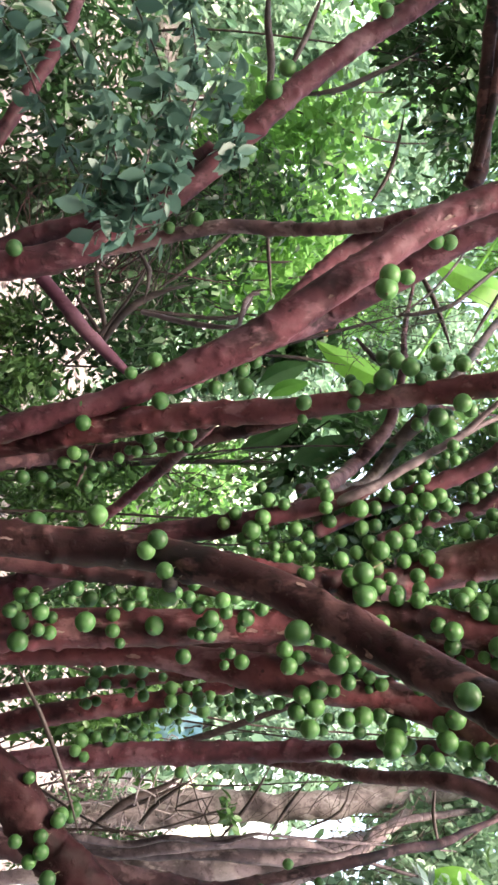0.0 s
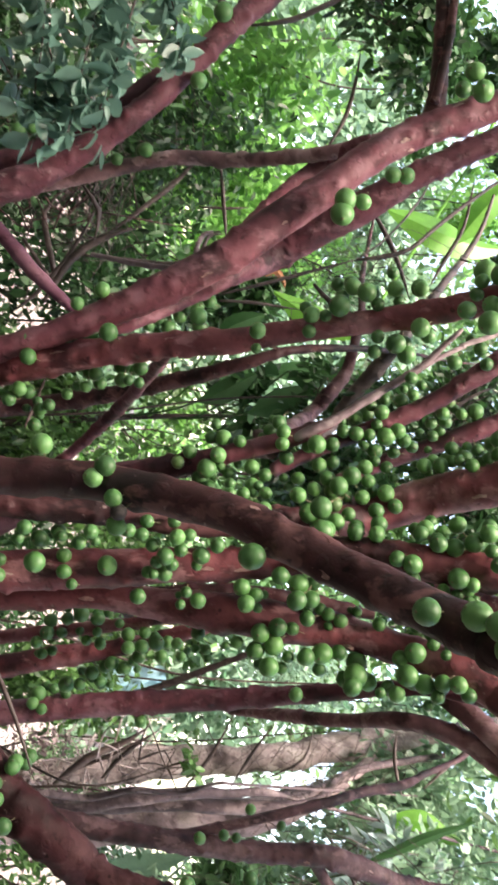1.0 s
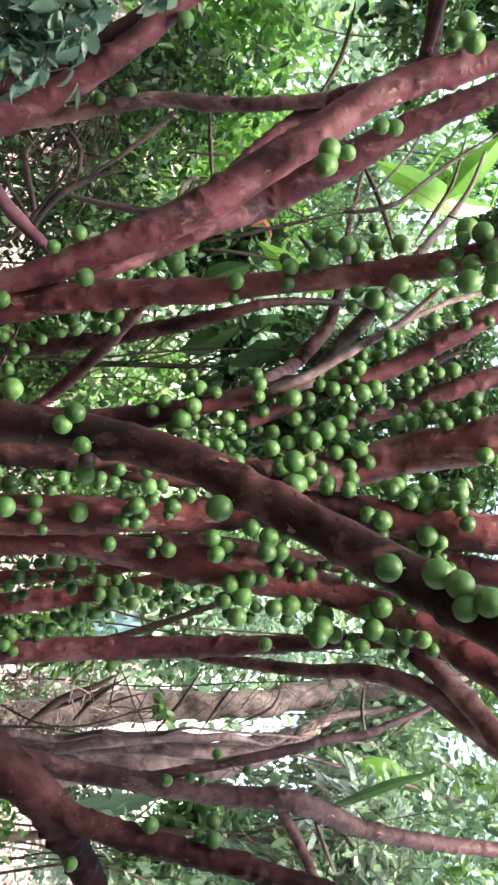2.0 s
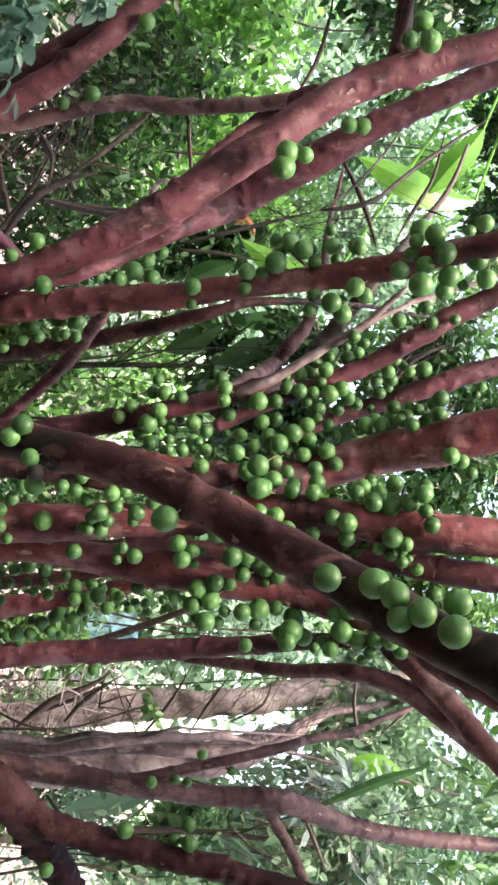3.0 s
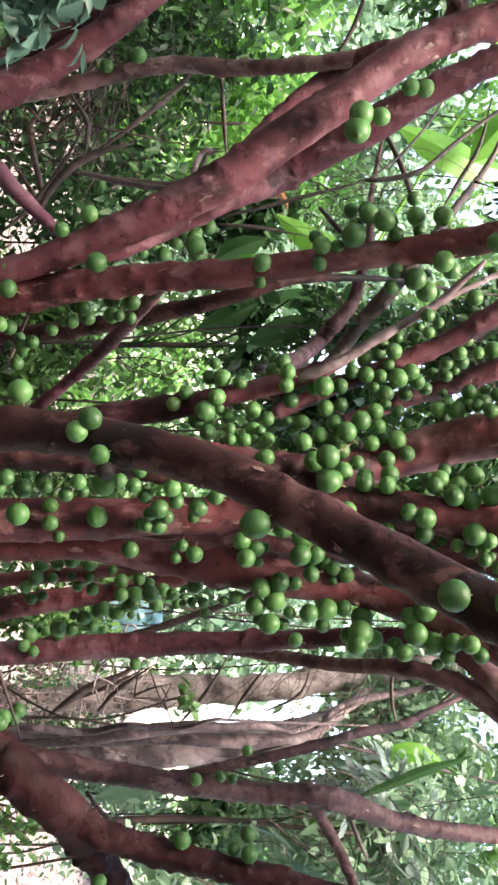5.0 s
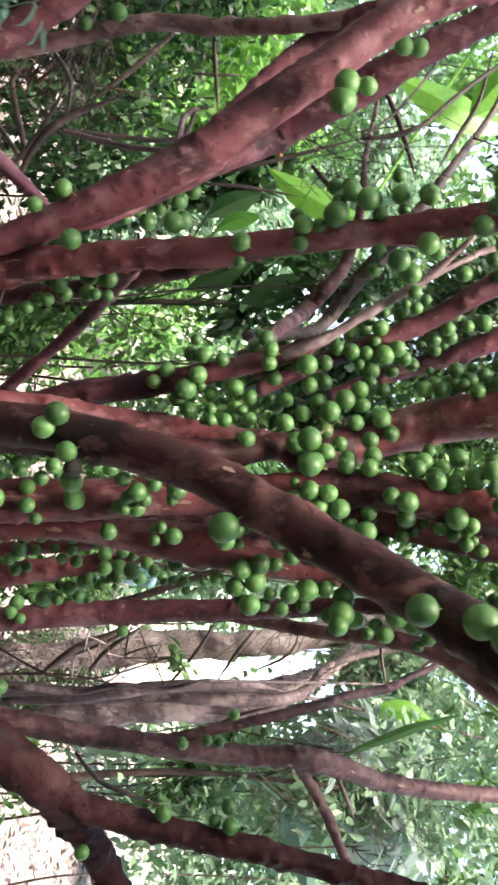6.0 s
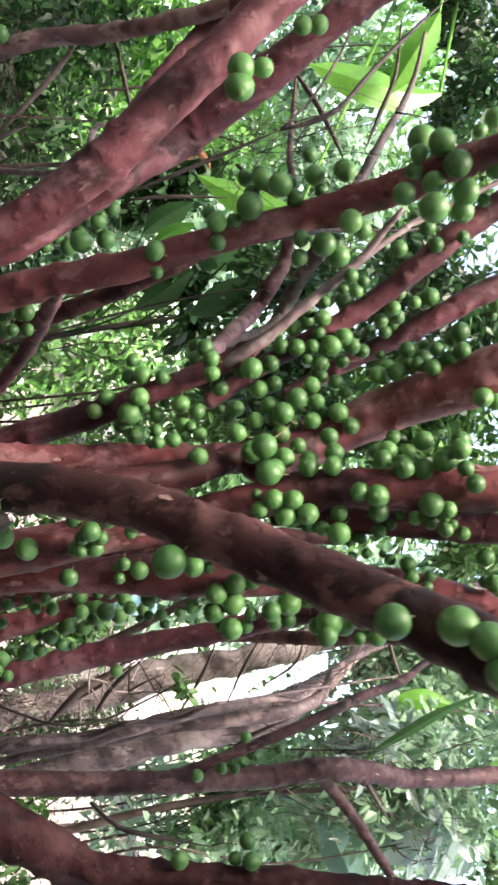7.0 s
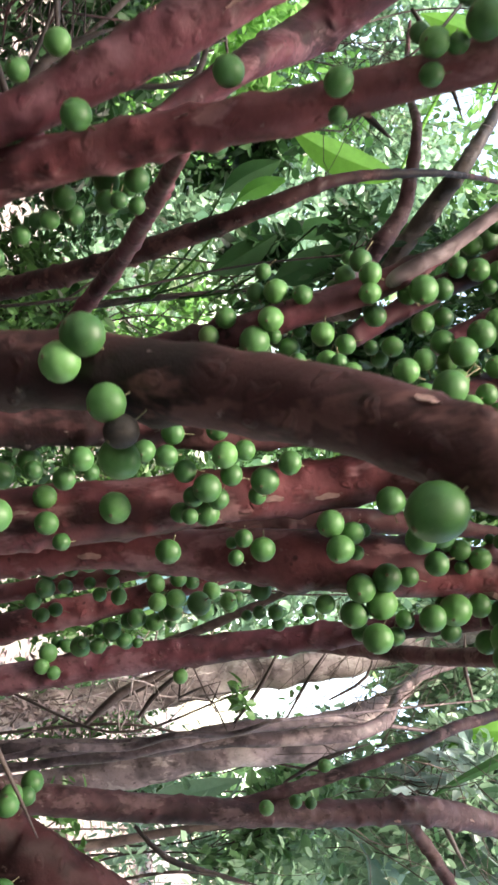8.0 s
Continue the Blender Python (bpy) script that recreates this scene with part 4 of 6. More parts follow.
crowd(stem_dark, [(0.126, 1.103, 1.644, 0.0088), (0.231, 1.096, 1.608, 0.0071), (0.193, 1.077, 1.387, 0.0052), (0.200, 1.043, 1.725, 0.0080), (0.250, 1.017, 1.282, 0.0079), (0.148, 1.133, 1.620, 0.0053), (0.193, 1.071, 1.362, 0.0048), (0.141, 1.077, 1.645, 0.0075), (0.184, 1.119, 1.550, 0.0076), (0.129, 1.112, 1.617, 0.0050), (0.254, 1.017, 1.313, 0.0078), (0.182, 1.092, 1.404, 0.0062), (0.243, 1.006, 1.083, 0.0058), (0.132, 1.129, 1.662, 0.0052), (0.248, 1.040, 1.158, 0.0086), (0.208, 1.059, 1.401, 0.0059), (0.245, 1.000, 1.221, 0.0060), (0.201, 1.099, 1.498, 0.0102), (0.223, 1.003, 1.275, 0.0075), (0.271, 1.023, 1.304, 0.0075)])
crowd(stem_dark, [(0.191, 1.087, 1.398, 0.0053), (0.128, 1.071, 1.665, 0.0077), (0.244, 0.985, 1.143, 0.0064), (0.147, 1.128, 1.607, 0.0045), (0.261, 0.994, 1.078, 0.0084), (0.281, 0.999, 1.109, 0.0077), (0.125, 1.120, 1.689, 0.0069), (0.166, 1.122, 1.578, 0.0066), (0.219, 1.074, 1.484, 0.0074), (0.243, 0.999, 1.182, 0.0044), (0.222, 1.005, 1.304, 0.0077), (0.141, 1.077, 1.674, 0.0064), (0.186, 1.120, 1.498, 0.0092), (0.240, 0.997, 1.105, 0.0070), (0.180, 1.068, 1.368, 0.0065), (0.239, 1.027, 1.179, 0.0087), (0.191, 1.116, 1.517, 0.0079), (0.248, 0.995, 1.205, 0.0075), (0.208, 1.032, 1.086, 0.0065), (0.156, 1.125, 1.622, 0.0063)])
crowd(stem_dark, [(0.131, 1.118, 1.672, 0.0060), (0.191, 1.025, 1.086, 0.0091), (0.272, 1.036, 1.332, 0.0067)])
crowd(stem_red, [(0.210, 1.061, 1.508, 0.0084), (0.299, 0.991, 1.631, 0.0076), (0.276, 1.021, 1.535, 0.0085), (0.249, 1.033, 1.457, 0.0054), (0.295, 1.015, 1.625, 0.0076), (0.233, 1.027, 1.655, 0.0106), (0.241, 1.014, 1.621, 0.0107), (0.274, 1.047, 1.115, 0.0075), (0.309, 1.055, 1.314, 0.0044), (0.202, 1.025, 1.468, 0.0124), (0.288, 1.036, 1.506, 0.0070), (0.216, 1.007, 1.658, 0.0090), (0.297, 1.001, 1.642, 0.0050), (0.205, 1.066, 1.542, 0.0094), (0.229, 1.043, 1.602, 0.0079), (0.320, 1.048, 1.404, 0.0057), (0.279, 1.041, 1.493, 0.0091), (0.277, 1.060, 1.064, 0.0072), (0.282, 1.024, 1.284, 0.0058), (0.225, 1.057, 1.517, 0.0096)])
crowd(stem_red, [(0.289, 1.043, 1.466, 0.0085), (0.303, 1.030, 1.530, 0.0072), (0.224, 1.052, 1.586, 0.0083), (0.278, 1.035, 1.082, 0.0105), (0.318, 1.046, 1.316, 0.0061), (0.306, 1.058, 1.412, 0.0055), (0.226, 1.012, 1.580, 0.0090), (0.231, 1.046, 1.619, 0.0061), (0.282, 1.040, 1.278, 0.0073), (0.281, 1.036, 1.427, 0.0109), (0.263, 1.063, 1.082, 0.0073), (0.241, 0.988, 1.654, 0.0081), (0.298, 1.040, 1.195, 0.0064)])
crowd(stem_pale, [(0.390, 1.079, 1.413, 0.0077), (0.395, 1.078, 1.484, 0.0083), (0.355, 1.137, 1.331, 0.0061), (0.370, 1.036, 1.685, 0.0069), (0.357, 1.039, 1.628, 0.0060), (0.393, 1.072, 1.438, 0.0075), (0.347, 1.072, 1.449, 0.0079), (0.408, 1.020, 1.646, 0.0091), (0.344, 1.078, 1.493, 0.0055), (0.398, 1.135, 1.356, 0.0057), (0.388, 1.088, 1.531, 0.0127), (0.425, 1.040, 1.606, 0.0067), (0.338, 1.080, 1.592, 0.0046), (0.375, 1.078, 1.507, 0.0095), (0.378, 1.065, 1.444, 0.0075), (0.328, 1.099, 1.524, 0.0045), (0.369, 1.075, 1.372, 0.0053), (0.410, 1.061, 1.563, 0.0088), (0.406, 1.045, 1.621, 0.0094), (0.389, 1.137, 1.330, 0.0046)])
crowd(stem_pale, [(0.381, 1.098, 1.490, 0.0119), (0.328, 1.033, 1.459, 0.0093), (0.404, 1.065, 1.595, 0.0108), (0.412, 1.040, 1.549, 0.0066), (0.326, 1.083, 1.469, 0.0055), (0.349, 1.136, 1.351, 0.0081)])
crowd(stem_fanlow, [(0.315, 1.061, 1.552, 0.0056), (0.289, 1.043, 1.602, 0.0061), (0.314, 1.070, 1.561, 0.0060), (0.292, 1.043, 1.579, 0.0051)])
crowd(stem_small, [(0.518, 1.478, 1.210, 0.0097), (0.495, 1.464, 1.179, 0.0074), (0.483, 1.449, 1.217, 0.0108), (0.512, 1.463, 1.159, 0.0067), (0.485, 1.439, 1.240, 0.0082), (0.480, 1.420, 1.266, 0.0063), (0.509, 1.474, 1.196, 0.0079), (0.516, 1.464, 1.224, 0.0065), (0.446, 1.386, 1.342, 0.0079)])
crowd(stem_small2, [(0.357, 1.360, 1.185, 0.0119), (0.396, 1.340, 1.239, 0.0068), (0.384, 1.379, 1.176, 0.0076), (0.415, 1.374, 1.180, 0.0067), (0.388, 1.378, 1.204, 0.0075), (0.430, 1.346, 1.260, 0.0076), (0.385, 1.371, 1.221, 0.0083), (0.452, 1.408, 1.137, 0.0080), (0.438, 1.400, 1.209, 0.0084), (0.418, 1.355, 1.255, 0.0067), (0.457, 1.412, 1.115, 0.0053), (0.379, 1.368, 1.191, 0.0090), (0.416, 1.353, 1.291, 0.0075), (0.413, 1.361, 1.206, 0.0074), (0.445, 1.348, 1.269, 0.0104), (0.383, 1.383, 1.160, 0.0064)])
crowd(stem_lower, [(0.571, 1.613, 1.142, 0.0095), (0.626, 1.635, 1.275, 0.0082), (0.561, 1.624, 1.107, 0.0087)])
crowd(stem_sec, [(-0.024, 0.962, 1.469, 0.0074), (-0.069, 1.400, 1.307, 0.0112), (0.015, 1.053, 1.094, 0.0076), (-0.054, 1.400, 1.339, 0.0136), (0.017, 0.948, 1.433, 0.0072), (0.070, 1.051, 1.258, 0.0064), (-0.086, 1.400, 1.337, 0.0080), (-0.027, 0.949, 1.497, 0.0093), (-0.019, 0.942, 1.525, 0.0060), (-0.068, 1.400, 1.328, 0.0072), (0.036, 0.961, 1.380, 0.0059), (0.096, 1.056, 1.114, 0.0078), (-0.066, 1.400, 1.264, 0.0066), (-0.010, 0.959, 1.430, 0.0064), (0.076, 1.068, 1.188, 0.0061)])
crowd(stem_sec, [(0.094, 1.097, 1.140, 0.0058), (0.021, 0.929, 1.501, 0.0073), (0.070, 1.083, 1.212, 0.0081), (0.110, 1.098, 1.143, 0.0054), (0.103, 1.091, 1.129, 0.0051), (-0.080, 1.400, 1.277, 0.0087), (0.047, 1.073, 1.233, 0.0061), (0.086, 1.069, 1.133, 0.0081), (0.058, 1.080, 1.200, 0.0080), (0.024, 0.946, 1.533, 0.0085), (-0.049, 0.943, 1.518, 0.0066), (-0.013, 0.934, 1.501, 0.0072), (0.054, 1.069, 1.252, 0.0068), (0.018, 0.942, 1.561, 0.0052)])
crowd(stem_sec, [(0.122, 1.087, 1.139, 0.0078), (0.122, 1.114, 1.092, 0.0061), (0.036, 0.932, 1.499, 0.0076), (-0.001, 0.950, 1.450, 0.0066), (-0.094, 1.400, 1.352, 0.0108), (-0.041, 0.980, 1.468, 0.0078), (-0.042, 1.400, 1.273, 0.0063)])
crowd(stem_mid, [(0.131, 1.126, 1.468, 0.0084), (0.157, 1.144, 1.383, 0.0058), (0.103, 1.129, 1.431, 0.0091), (0.163, 1.158, 1.367, 0.0080), (0.098, 1.151, 1.426, 0.0057), (0.188, 1.126, 1.348, 0.0098), (0.172, 1.142, 1.353, 0.0064), (0.125, 1.141, 1.348, 0.0084), (0.158, 1.136, 1.308, 0.0084), (0.156, 1.147, 1.406, 0.0069), (0.121, 1.157, 1.414, 0.0058), (0.169, 1.113, 1.414, 0.0083), (0.111, 1.165, 1.425, 0.0075), (0.109, 1.133, 1.353, 0.0067), (0.160, 1.133, 1.360, 0.0064), (0.186, 1.143, 1.348, 0.0074)])
crowd(stem_shoot, [(0.051, 1.091, 1.599, 0.0064), (0.057, 1.088, 1.576, 0.0053)])
crowd(stem_shootfork, [(-0.013, 1.118, 1.670, 0.0078)])
crowd(stem_pink, [(0.018, 1.111, 1.688, 0.0087), (0.128, 1.162, 1.553, 0.0067), (0.065, 1.189, 1.574, 0.0073), (0.084, 1.177, 1.537, 0.0059), (0.133, 1.159, 1.586, 0.0082), (0.124, 1.166, 1.612, 0.0086), (0.063, 1.166, 1.661, 0.0076), (0.172, 1.148, 1.443, 0.0064), (0.092, 1.170, 1.638, 0.0084), (0.074, 1.152, 1.552, 0.0079), (0.146, 1.127, 1.554, 0.0070), (0.065, 1.169, 1.597, 0.0099), (0.182, 1.158, 1.452, 0.0074), (0.089, 1.177, 1.660, 0.0091), (0.096, 1.155, 1.515, 0.0065), (0.093, 1.190, 1.541, 0.0100), (0.144, 1.157, 1.556, 0.0071), (0.099, 1.145, 1.559, 0.0076), (0.069, 1.185, 1.549, 0.0086), (0.168, 1.134, 1.417, 0.0077)])
crowd(stem_pink, [(0.126, 1.141, 1.542, 0.0064), (0.066, 1.152, 1.570, 0.0069)])
crowd(stem_far, [(0.097, 1.255, 1.679, 0.0073), (0.098, 1.246, 1.806, 0.0071), (0.064, 1.265, 1.703, 0.0072), (0.070, 1.271, 1.728, 0.0076), (0.102, 1.259, 1.651, 0.0074)])
crowd(stem_corner_side, [(0.675, 1.152, 1.423, 0.0100), (0.694, 1.153, 1.407, 0.0082)])
verts, faces, slots = [], [], []
for x, y, z, r in crowded:
    me = fruit_rng.choice(FRUIT_MESHES)
    turn = (Vector([fruit_rng.gauss(0, 0.6) for _ in range(3)]) + Vector((0, 0, 0.8))).normalized().to_track_quat("Z", "Y")
    first = len(verts)
    verts += [(turn @ v.co) * r + Vector((x, y, z)) - tree.location for v in me.vertices]
    faces += [tuple(first + i for i in p.vertices) for p in me.polygons]
    slots += [p.material_index for p in me.polygons]
tagged(part("fruit_crowd", verts, faces, [FRUIT, STALK], tree, slots=slots), "crowded small green fruit", kind="stuff")

# loose flakes of shedding bark
FLAKE = bark("shed_bark", (0.16, 0.085, 0.08), (0.33, 0.20, 0.185), (0.48, 0.36, 0.34), 0.3, 0.3)
flake_rng = np.random.default_rng(77)


def shed(stem, many):
    """Thin curled flakes that lift from a stem along one edge."""
    line = next(l for o, l in tree_lines if o == stem)
    first = int(len(line) * 0.35)
    for _ in range(many):
        k = int(flake_rng.integers(first, len(line) - 3))
        c, r = line[k, :3], line[k, 3]
        t = line[k + 1, :3] - line[k - 1, :3]
        t /= np.linalg.norm(t)
        turn = flake_rng.normal(0, 0.9)
        n0 = np.array((0, -1.0, 0)) + t * t[1]
        n0 /= np.linalg.norm(n0)
        s0 = np.cross(t, n0)
        long, wide, lift = flake_rng.uniform(0.007, 0.020), flake_rng.uniform(0.10, 0.28), flake_rng.uniform(0.0012, 0.004)
        verts = []
        for i in range(6):
            u = i / 5
            for j in range(4):
                w = (j / 3 - 0.5) * wide * math.sin(math.pi * (0.12 + 0.76 * u)) + 0.03 * math.sin(9 * u)
                a, d = turn + w, r * 1.03 + 0.0008 + lift * (j / 3) ** 2 * u
                verts.append((c + t * (u - 0.5) * long + d * (math.cos(a) * n0 + math.sin(a) * s0) - np.array(tree.location)).tolist())
        faces = [(i * 4 + j, i * 4 + j + 1, i * 4 + j + 5, i * 4 + j + 4) for i in range(5) for j in range(3)]
        part("bark_flake", verts, faces, FLAKE, stem)


for stem, many in ((stem_near, 12), (stem_dark, 10), (stem_red, 14), (stem_pale, 12), (stem_thick, 10), (stem_sec, 10), (stem_bottom, 6), (stem_corner_low, 6)):
    shed(stem, many)

# an unseen crown overhead, added to shade the stems
def shade_crown():
    rng = np.random.default_rng(41)
    base = np.array(tree.location)
    n = 15000
    p, knots = cloud((0.1, -0.4, 2.95), (2.6, 2.0, 0.4), n, rng, 90)
    low = 2.2 + 0.35 * np.maximum(p[:, 1] - 1.4, 0)
    p[:, 2] = np.where(p[:, 2] < low, 2 * low - p[:, 2], p[:, 2])
    # a gap cut in the added crown, to let sun onto the stems
    way, off = np.array(sun_way), p - (0.12, 1.0, 1.52)
    p = p[np.linalg.norm(off - (off @ way)[:, None] * way, axis=1) > 0.48]
    n = len(p)
    part("crown", *leaves(p - base, rng.normal(size=(n, 3)) - (0, 0, 0.5), rng.uniform(0.10, 0.18, n), rng, 1.8), GREEN, tree, smooth=False)


shade_crown()


# ---- plants behind ----
plants = 0


def shrub(label, centre, radii, n, size, coat, wide=1.0, clumps=14, category="shrub", droop=0.4):
    """A leafy plant: a thin stem from the ground, twigs to each clump, and a loose crown."""
    global plants
    plants += 1
    n, size = int(n * 1.7), size * 0.80
    rng = np.random.default_rng(100 + plants)
    foot = np.array([centre[0] + rng.uniform(-0.2, 0.2), centre[1] + rng.uniform(0, 0.3), 0.0])
    thing = tagged(new("shrub"), label, category)
    thing.location = foot
    p, knots = cloud(centre, radii, n, rng, clumps)
    middle = np.array(centre)
    wind = [(*(u * (middle - foot) + rng.normal(size=3) * (0.05, 0.04, 0.02)), 0.006 - 0.004 * u) for u in (0.2, 0.4, 0.6, 0.8)]
    v, f, _ = tube([(0, 0, -0.03, 0.007), *wind, (*(middle - foot), 0.0018)], 0.04, 7, 0.05, seed=plants)
    part("stem", v, f, TWIG, thing)
    for k in knots[:6]:
        s = middle + 0.25 * (k - middle) * (1, 1, 0) - (0, 0, 0.12)
        mid, late = 0.6 * s + 0.4 * k + rng.normal(size=3) * 0.035, 0.25 * s + 0.75 * k + rng.normal(size=3) * 0.03
        v, f, _ = tube([(*(s - foot), 0.002), (*(mid - foot), 0.0018), (*(late - foot), 0.0014), (*(k - foot), 0.0007)], 0.04, 6, 0.04, seed=plants)
        part("branch", v, f, TWIG, thing)
    out = (p - middle) / np.array(radii)
    ways = out * 0.5 + rng.normal(size=(n, 3)) * 0.7 - (0, 0, droop)
    part("crown", *leaves(p - foot, ways, size * rng.uniform(0.55, 1.25, n), rng, wide), coat, thing, smooth=False)
    return thing


shrub("bright lime-green leafy shrub in open light", (-0.97, 2.90, 1.49), (0.34, 0.45, 0.34), 2210, 0.0588, LIME, 1.5, 30)
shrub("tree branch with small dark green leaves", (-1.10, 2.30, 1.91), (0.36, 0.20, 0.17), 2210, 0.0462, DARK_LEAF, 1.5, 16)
# dark leaf instead of green here: the understorey's shade is in the colour
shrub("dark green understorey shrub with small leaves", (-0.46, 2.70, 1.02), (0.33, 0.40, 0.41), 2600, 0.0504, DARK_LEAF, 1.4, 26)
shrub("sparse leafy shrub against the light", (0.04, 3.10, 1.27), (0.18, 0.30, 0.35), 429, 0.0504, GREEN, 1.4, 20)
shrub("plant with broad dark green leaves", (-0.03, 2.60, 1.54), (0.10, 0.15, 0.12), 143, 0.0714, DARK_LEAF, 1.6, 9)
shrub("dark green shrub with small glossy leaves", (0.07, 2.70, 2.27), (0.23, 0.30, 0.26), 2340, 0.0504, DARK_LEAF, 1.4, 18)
shrub("dense pale green shrub with glossy leaves", (1.56, 3.00, 2.27), (0.38, 0.40, 0.50), 1900, 0.062, PALE_LEAF, 1.4, 30)
shrub("shrub with pale glossy reflecting leaves", (1.33, 2.50, 2.10), (0.25, 0.25, 0.31), 1050, 0.0560, PALE_LEAF, 1.3, 14)
shrub("low bush with narrow green leaves", (1.50, 2.60, 1.44), (0.15, 0.30, 0.37), 600, 0.050, PALE_LEAF, 1.3, 20)
shrub("green shrub with small crowded leaves", (1.19, 3.10, 2.32), (0.14, 0.30, 0.25), 900, 0.060, PALE_LEAF, 1.4, 16)
shrub("small seedling with star-like green leaves", (0.87, 2.15, 1.39), (0.03, 0.04, 0.03), 20, 0.042, GREEN, 1.5, 4)
shrub("bright green leafy bush in open light", (-0.62, 3.30, 1.76), (0.19, 0.30, 0.23), 585, 0.0546, LIME, 1.5, 16)
shrub("small-leaved green bush beside the path", (0.05, 2.90, 0.86), (0.21, 0.30, 0.23), 2340, 0.0462, GREEN, 1.4, 14)
shrub("small-leaved low green bush", (0.89, 3.00, 0.99), (0.17, 0.30, 0.36), 1170, 0.0504, GREEN, 1.4, 12)
shrub("dark shrub with fine leaves", (-0.83, 2.30, 0.83), (0.42, 0.30, 0.29), 2210, 0.0504, DARK_LEAF, 1.2, 24)
shrub("green bush behind the stems", (0.36, 3.40, 1.91), (0.26, 0.30, 0.48), 1950, 0.0546, GREEN, 1.4, 18)
shrub("green bush with rounded leaves behind stems", (0.62, 3.30, 2.49), (0.26, 0.30, 0.37), 1950, 0.0546, GREEN, 1.4, 16)
shrub("bushy green shrub under the trees", (0.50, 3.30, 1.04), (0.23, 0.30, 0.46), 1300, 0.0504, GREEN, 1.4, 14)
shrub("pale green shrub in open light", (1.22, 4.20, 2.00), (0.14, 0.30, 0.33), 338, 0.0504, PALE_LEAF, 1.3, 10)
shrub("dark leafy branches of a tree above", (-0.78, 3.00, 2.61), (0.28, 0.25, 0.17), 1430, 0.0504, DARK_LEAF, 1.4, 14)
shrub("green leafy branches of a tree above", (-0.68, 3.30, 2.76), (0.31, 0.25, 0.14), 910, 0.0504, GREEN, 1.4, 12)
shrub("heap of dead branches with dry leaves", (1.09, 2.75, 0.96), (0.08, 0.20, 0.21), 338, 0.0294, LITTER, 1.2, 20)
shrub("low green herb at the tree's foot", (-0.27, 2.60, 0.69), (0.12, 0.25, 0.13), 780, 0.042, GREEN, 1.3, 10)
shrub("low dark green herb behind the stems", (0.51, 2.80, 0.84), (0.21, 0.25, 0.19), 910, 0.042, DARK_LEAF, 1.3, 12)
shrub("leggy low plant with small leaves", (1.17, 2.10, 1.05), (0.09, 0.20, 0.12), 208, 0.0378, GREEN, 1.4, 10)
shrub("leafy green bush between the stems", (0.80, 2.60, 2.31), (0.10, 0.20, 0.12), 546, 0.042, GREEN, 1.4, 10)
shrub("pale leafy bush beyond the stems", (1.84, 3.40, 2.05), (0.09, 0.30, 0.50), 910, 0.0504, MINT, 1.4, 14)
# added dark leaves that stand for the deep shade behind the stems
shrub("added dark shrub for the deep shade behind the stems", (-0.04, 2.30, 1.81), (0.09, 0.20, 0.16), 910, 0.042, DARK_LEAF, 1.3, 12)
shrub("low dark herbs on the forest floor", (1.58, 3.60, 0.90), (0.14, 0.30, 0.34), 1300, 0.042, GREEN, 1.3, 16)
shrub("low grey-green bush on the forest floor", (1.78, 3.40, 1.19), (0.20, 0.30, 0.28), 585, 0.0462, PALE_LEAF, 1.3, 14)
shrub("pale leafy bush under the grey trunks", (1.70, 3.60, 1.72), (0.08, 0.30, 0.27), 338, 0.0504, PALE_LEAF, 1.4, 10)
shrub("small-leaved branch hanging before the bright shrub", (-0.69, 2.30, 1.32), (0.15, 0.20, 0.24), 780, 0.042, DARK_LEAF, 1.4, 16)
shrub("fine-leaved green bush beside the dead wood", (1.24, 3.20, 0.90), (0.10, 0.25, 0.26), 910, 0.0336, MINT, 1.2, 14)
# added dark filler: shade between the stems made of dark leaves
shrub("added dark shrub making the shade between the stems", (0.18, 2.00, 1.69), (0.07, 0.15, 0.16), 1170, 0.042, DARK_LEAF, 1.4, 14)
shrub("low leafy green herbs at the clearing's edge", (-0.22, 3.40, 0.54), (0.18, 0.25, 0.20), 1170, 0.042, GREEN, 1.4, 12)
shrub("low small-leaved herbs at the clearing's edge", (0.17, 3.40, 0.57), (0.13, 0.25, 0.17), 910, 0.042, GREEN, 1.4, 12)
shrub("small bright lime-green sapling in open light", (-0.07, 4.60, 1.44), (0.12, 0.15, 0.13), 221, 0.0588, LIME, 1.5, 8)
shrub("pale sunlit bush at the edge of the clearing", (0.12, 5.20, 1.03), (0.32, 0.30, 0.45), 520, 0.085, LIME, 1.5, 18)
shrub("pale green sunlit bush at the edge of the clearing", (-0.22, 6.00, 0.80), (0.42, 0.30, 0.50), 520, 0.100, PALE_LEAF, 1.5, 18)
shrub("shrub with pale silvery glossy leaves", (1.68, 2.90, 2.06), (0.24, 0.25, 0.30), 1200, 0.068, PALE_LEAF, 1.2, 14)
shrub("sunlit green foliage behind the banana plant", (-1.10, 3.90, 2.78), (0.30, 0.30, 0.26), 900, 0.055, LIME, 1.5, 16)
shrub("mid-green bush behind the upper stems", (0.32, 3.30, 2.63), (0.16, 0.25, 0.30), 1100, 0.050, GREEN, 1.4, 14)
shrub("green bush behind the lower side stems", (1.11, 3.40, 2.77), (0.20, 0.25, 0.30), 900, 0.052, MINT, 1.4, 14)
shrub("leafy green bush in the shade of the stems", (1.18, 3.45, 2.30), (0.10, 0.15, 0.16), 420, 0.050, PALE_LEAF, 1.4, 12)
shrub("low green bush with broad glossy leaves", (1.45, 2.70, 1.53), (0.12, 0.20, 0.20), 420, 0.066, MINT, 1.5, 12)
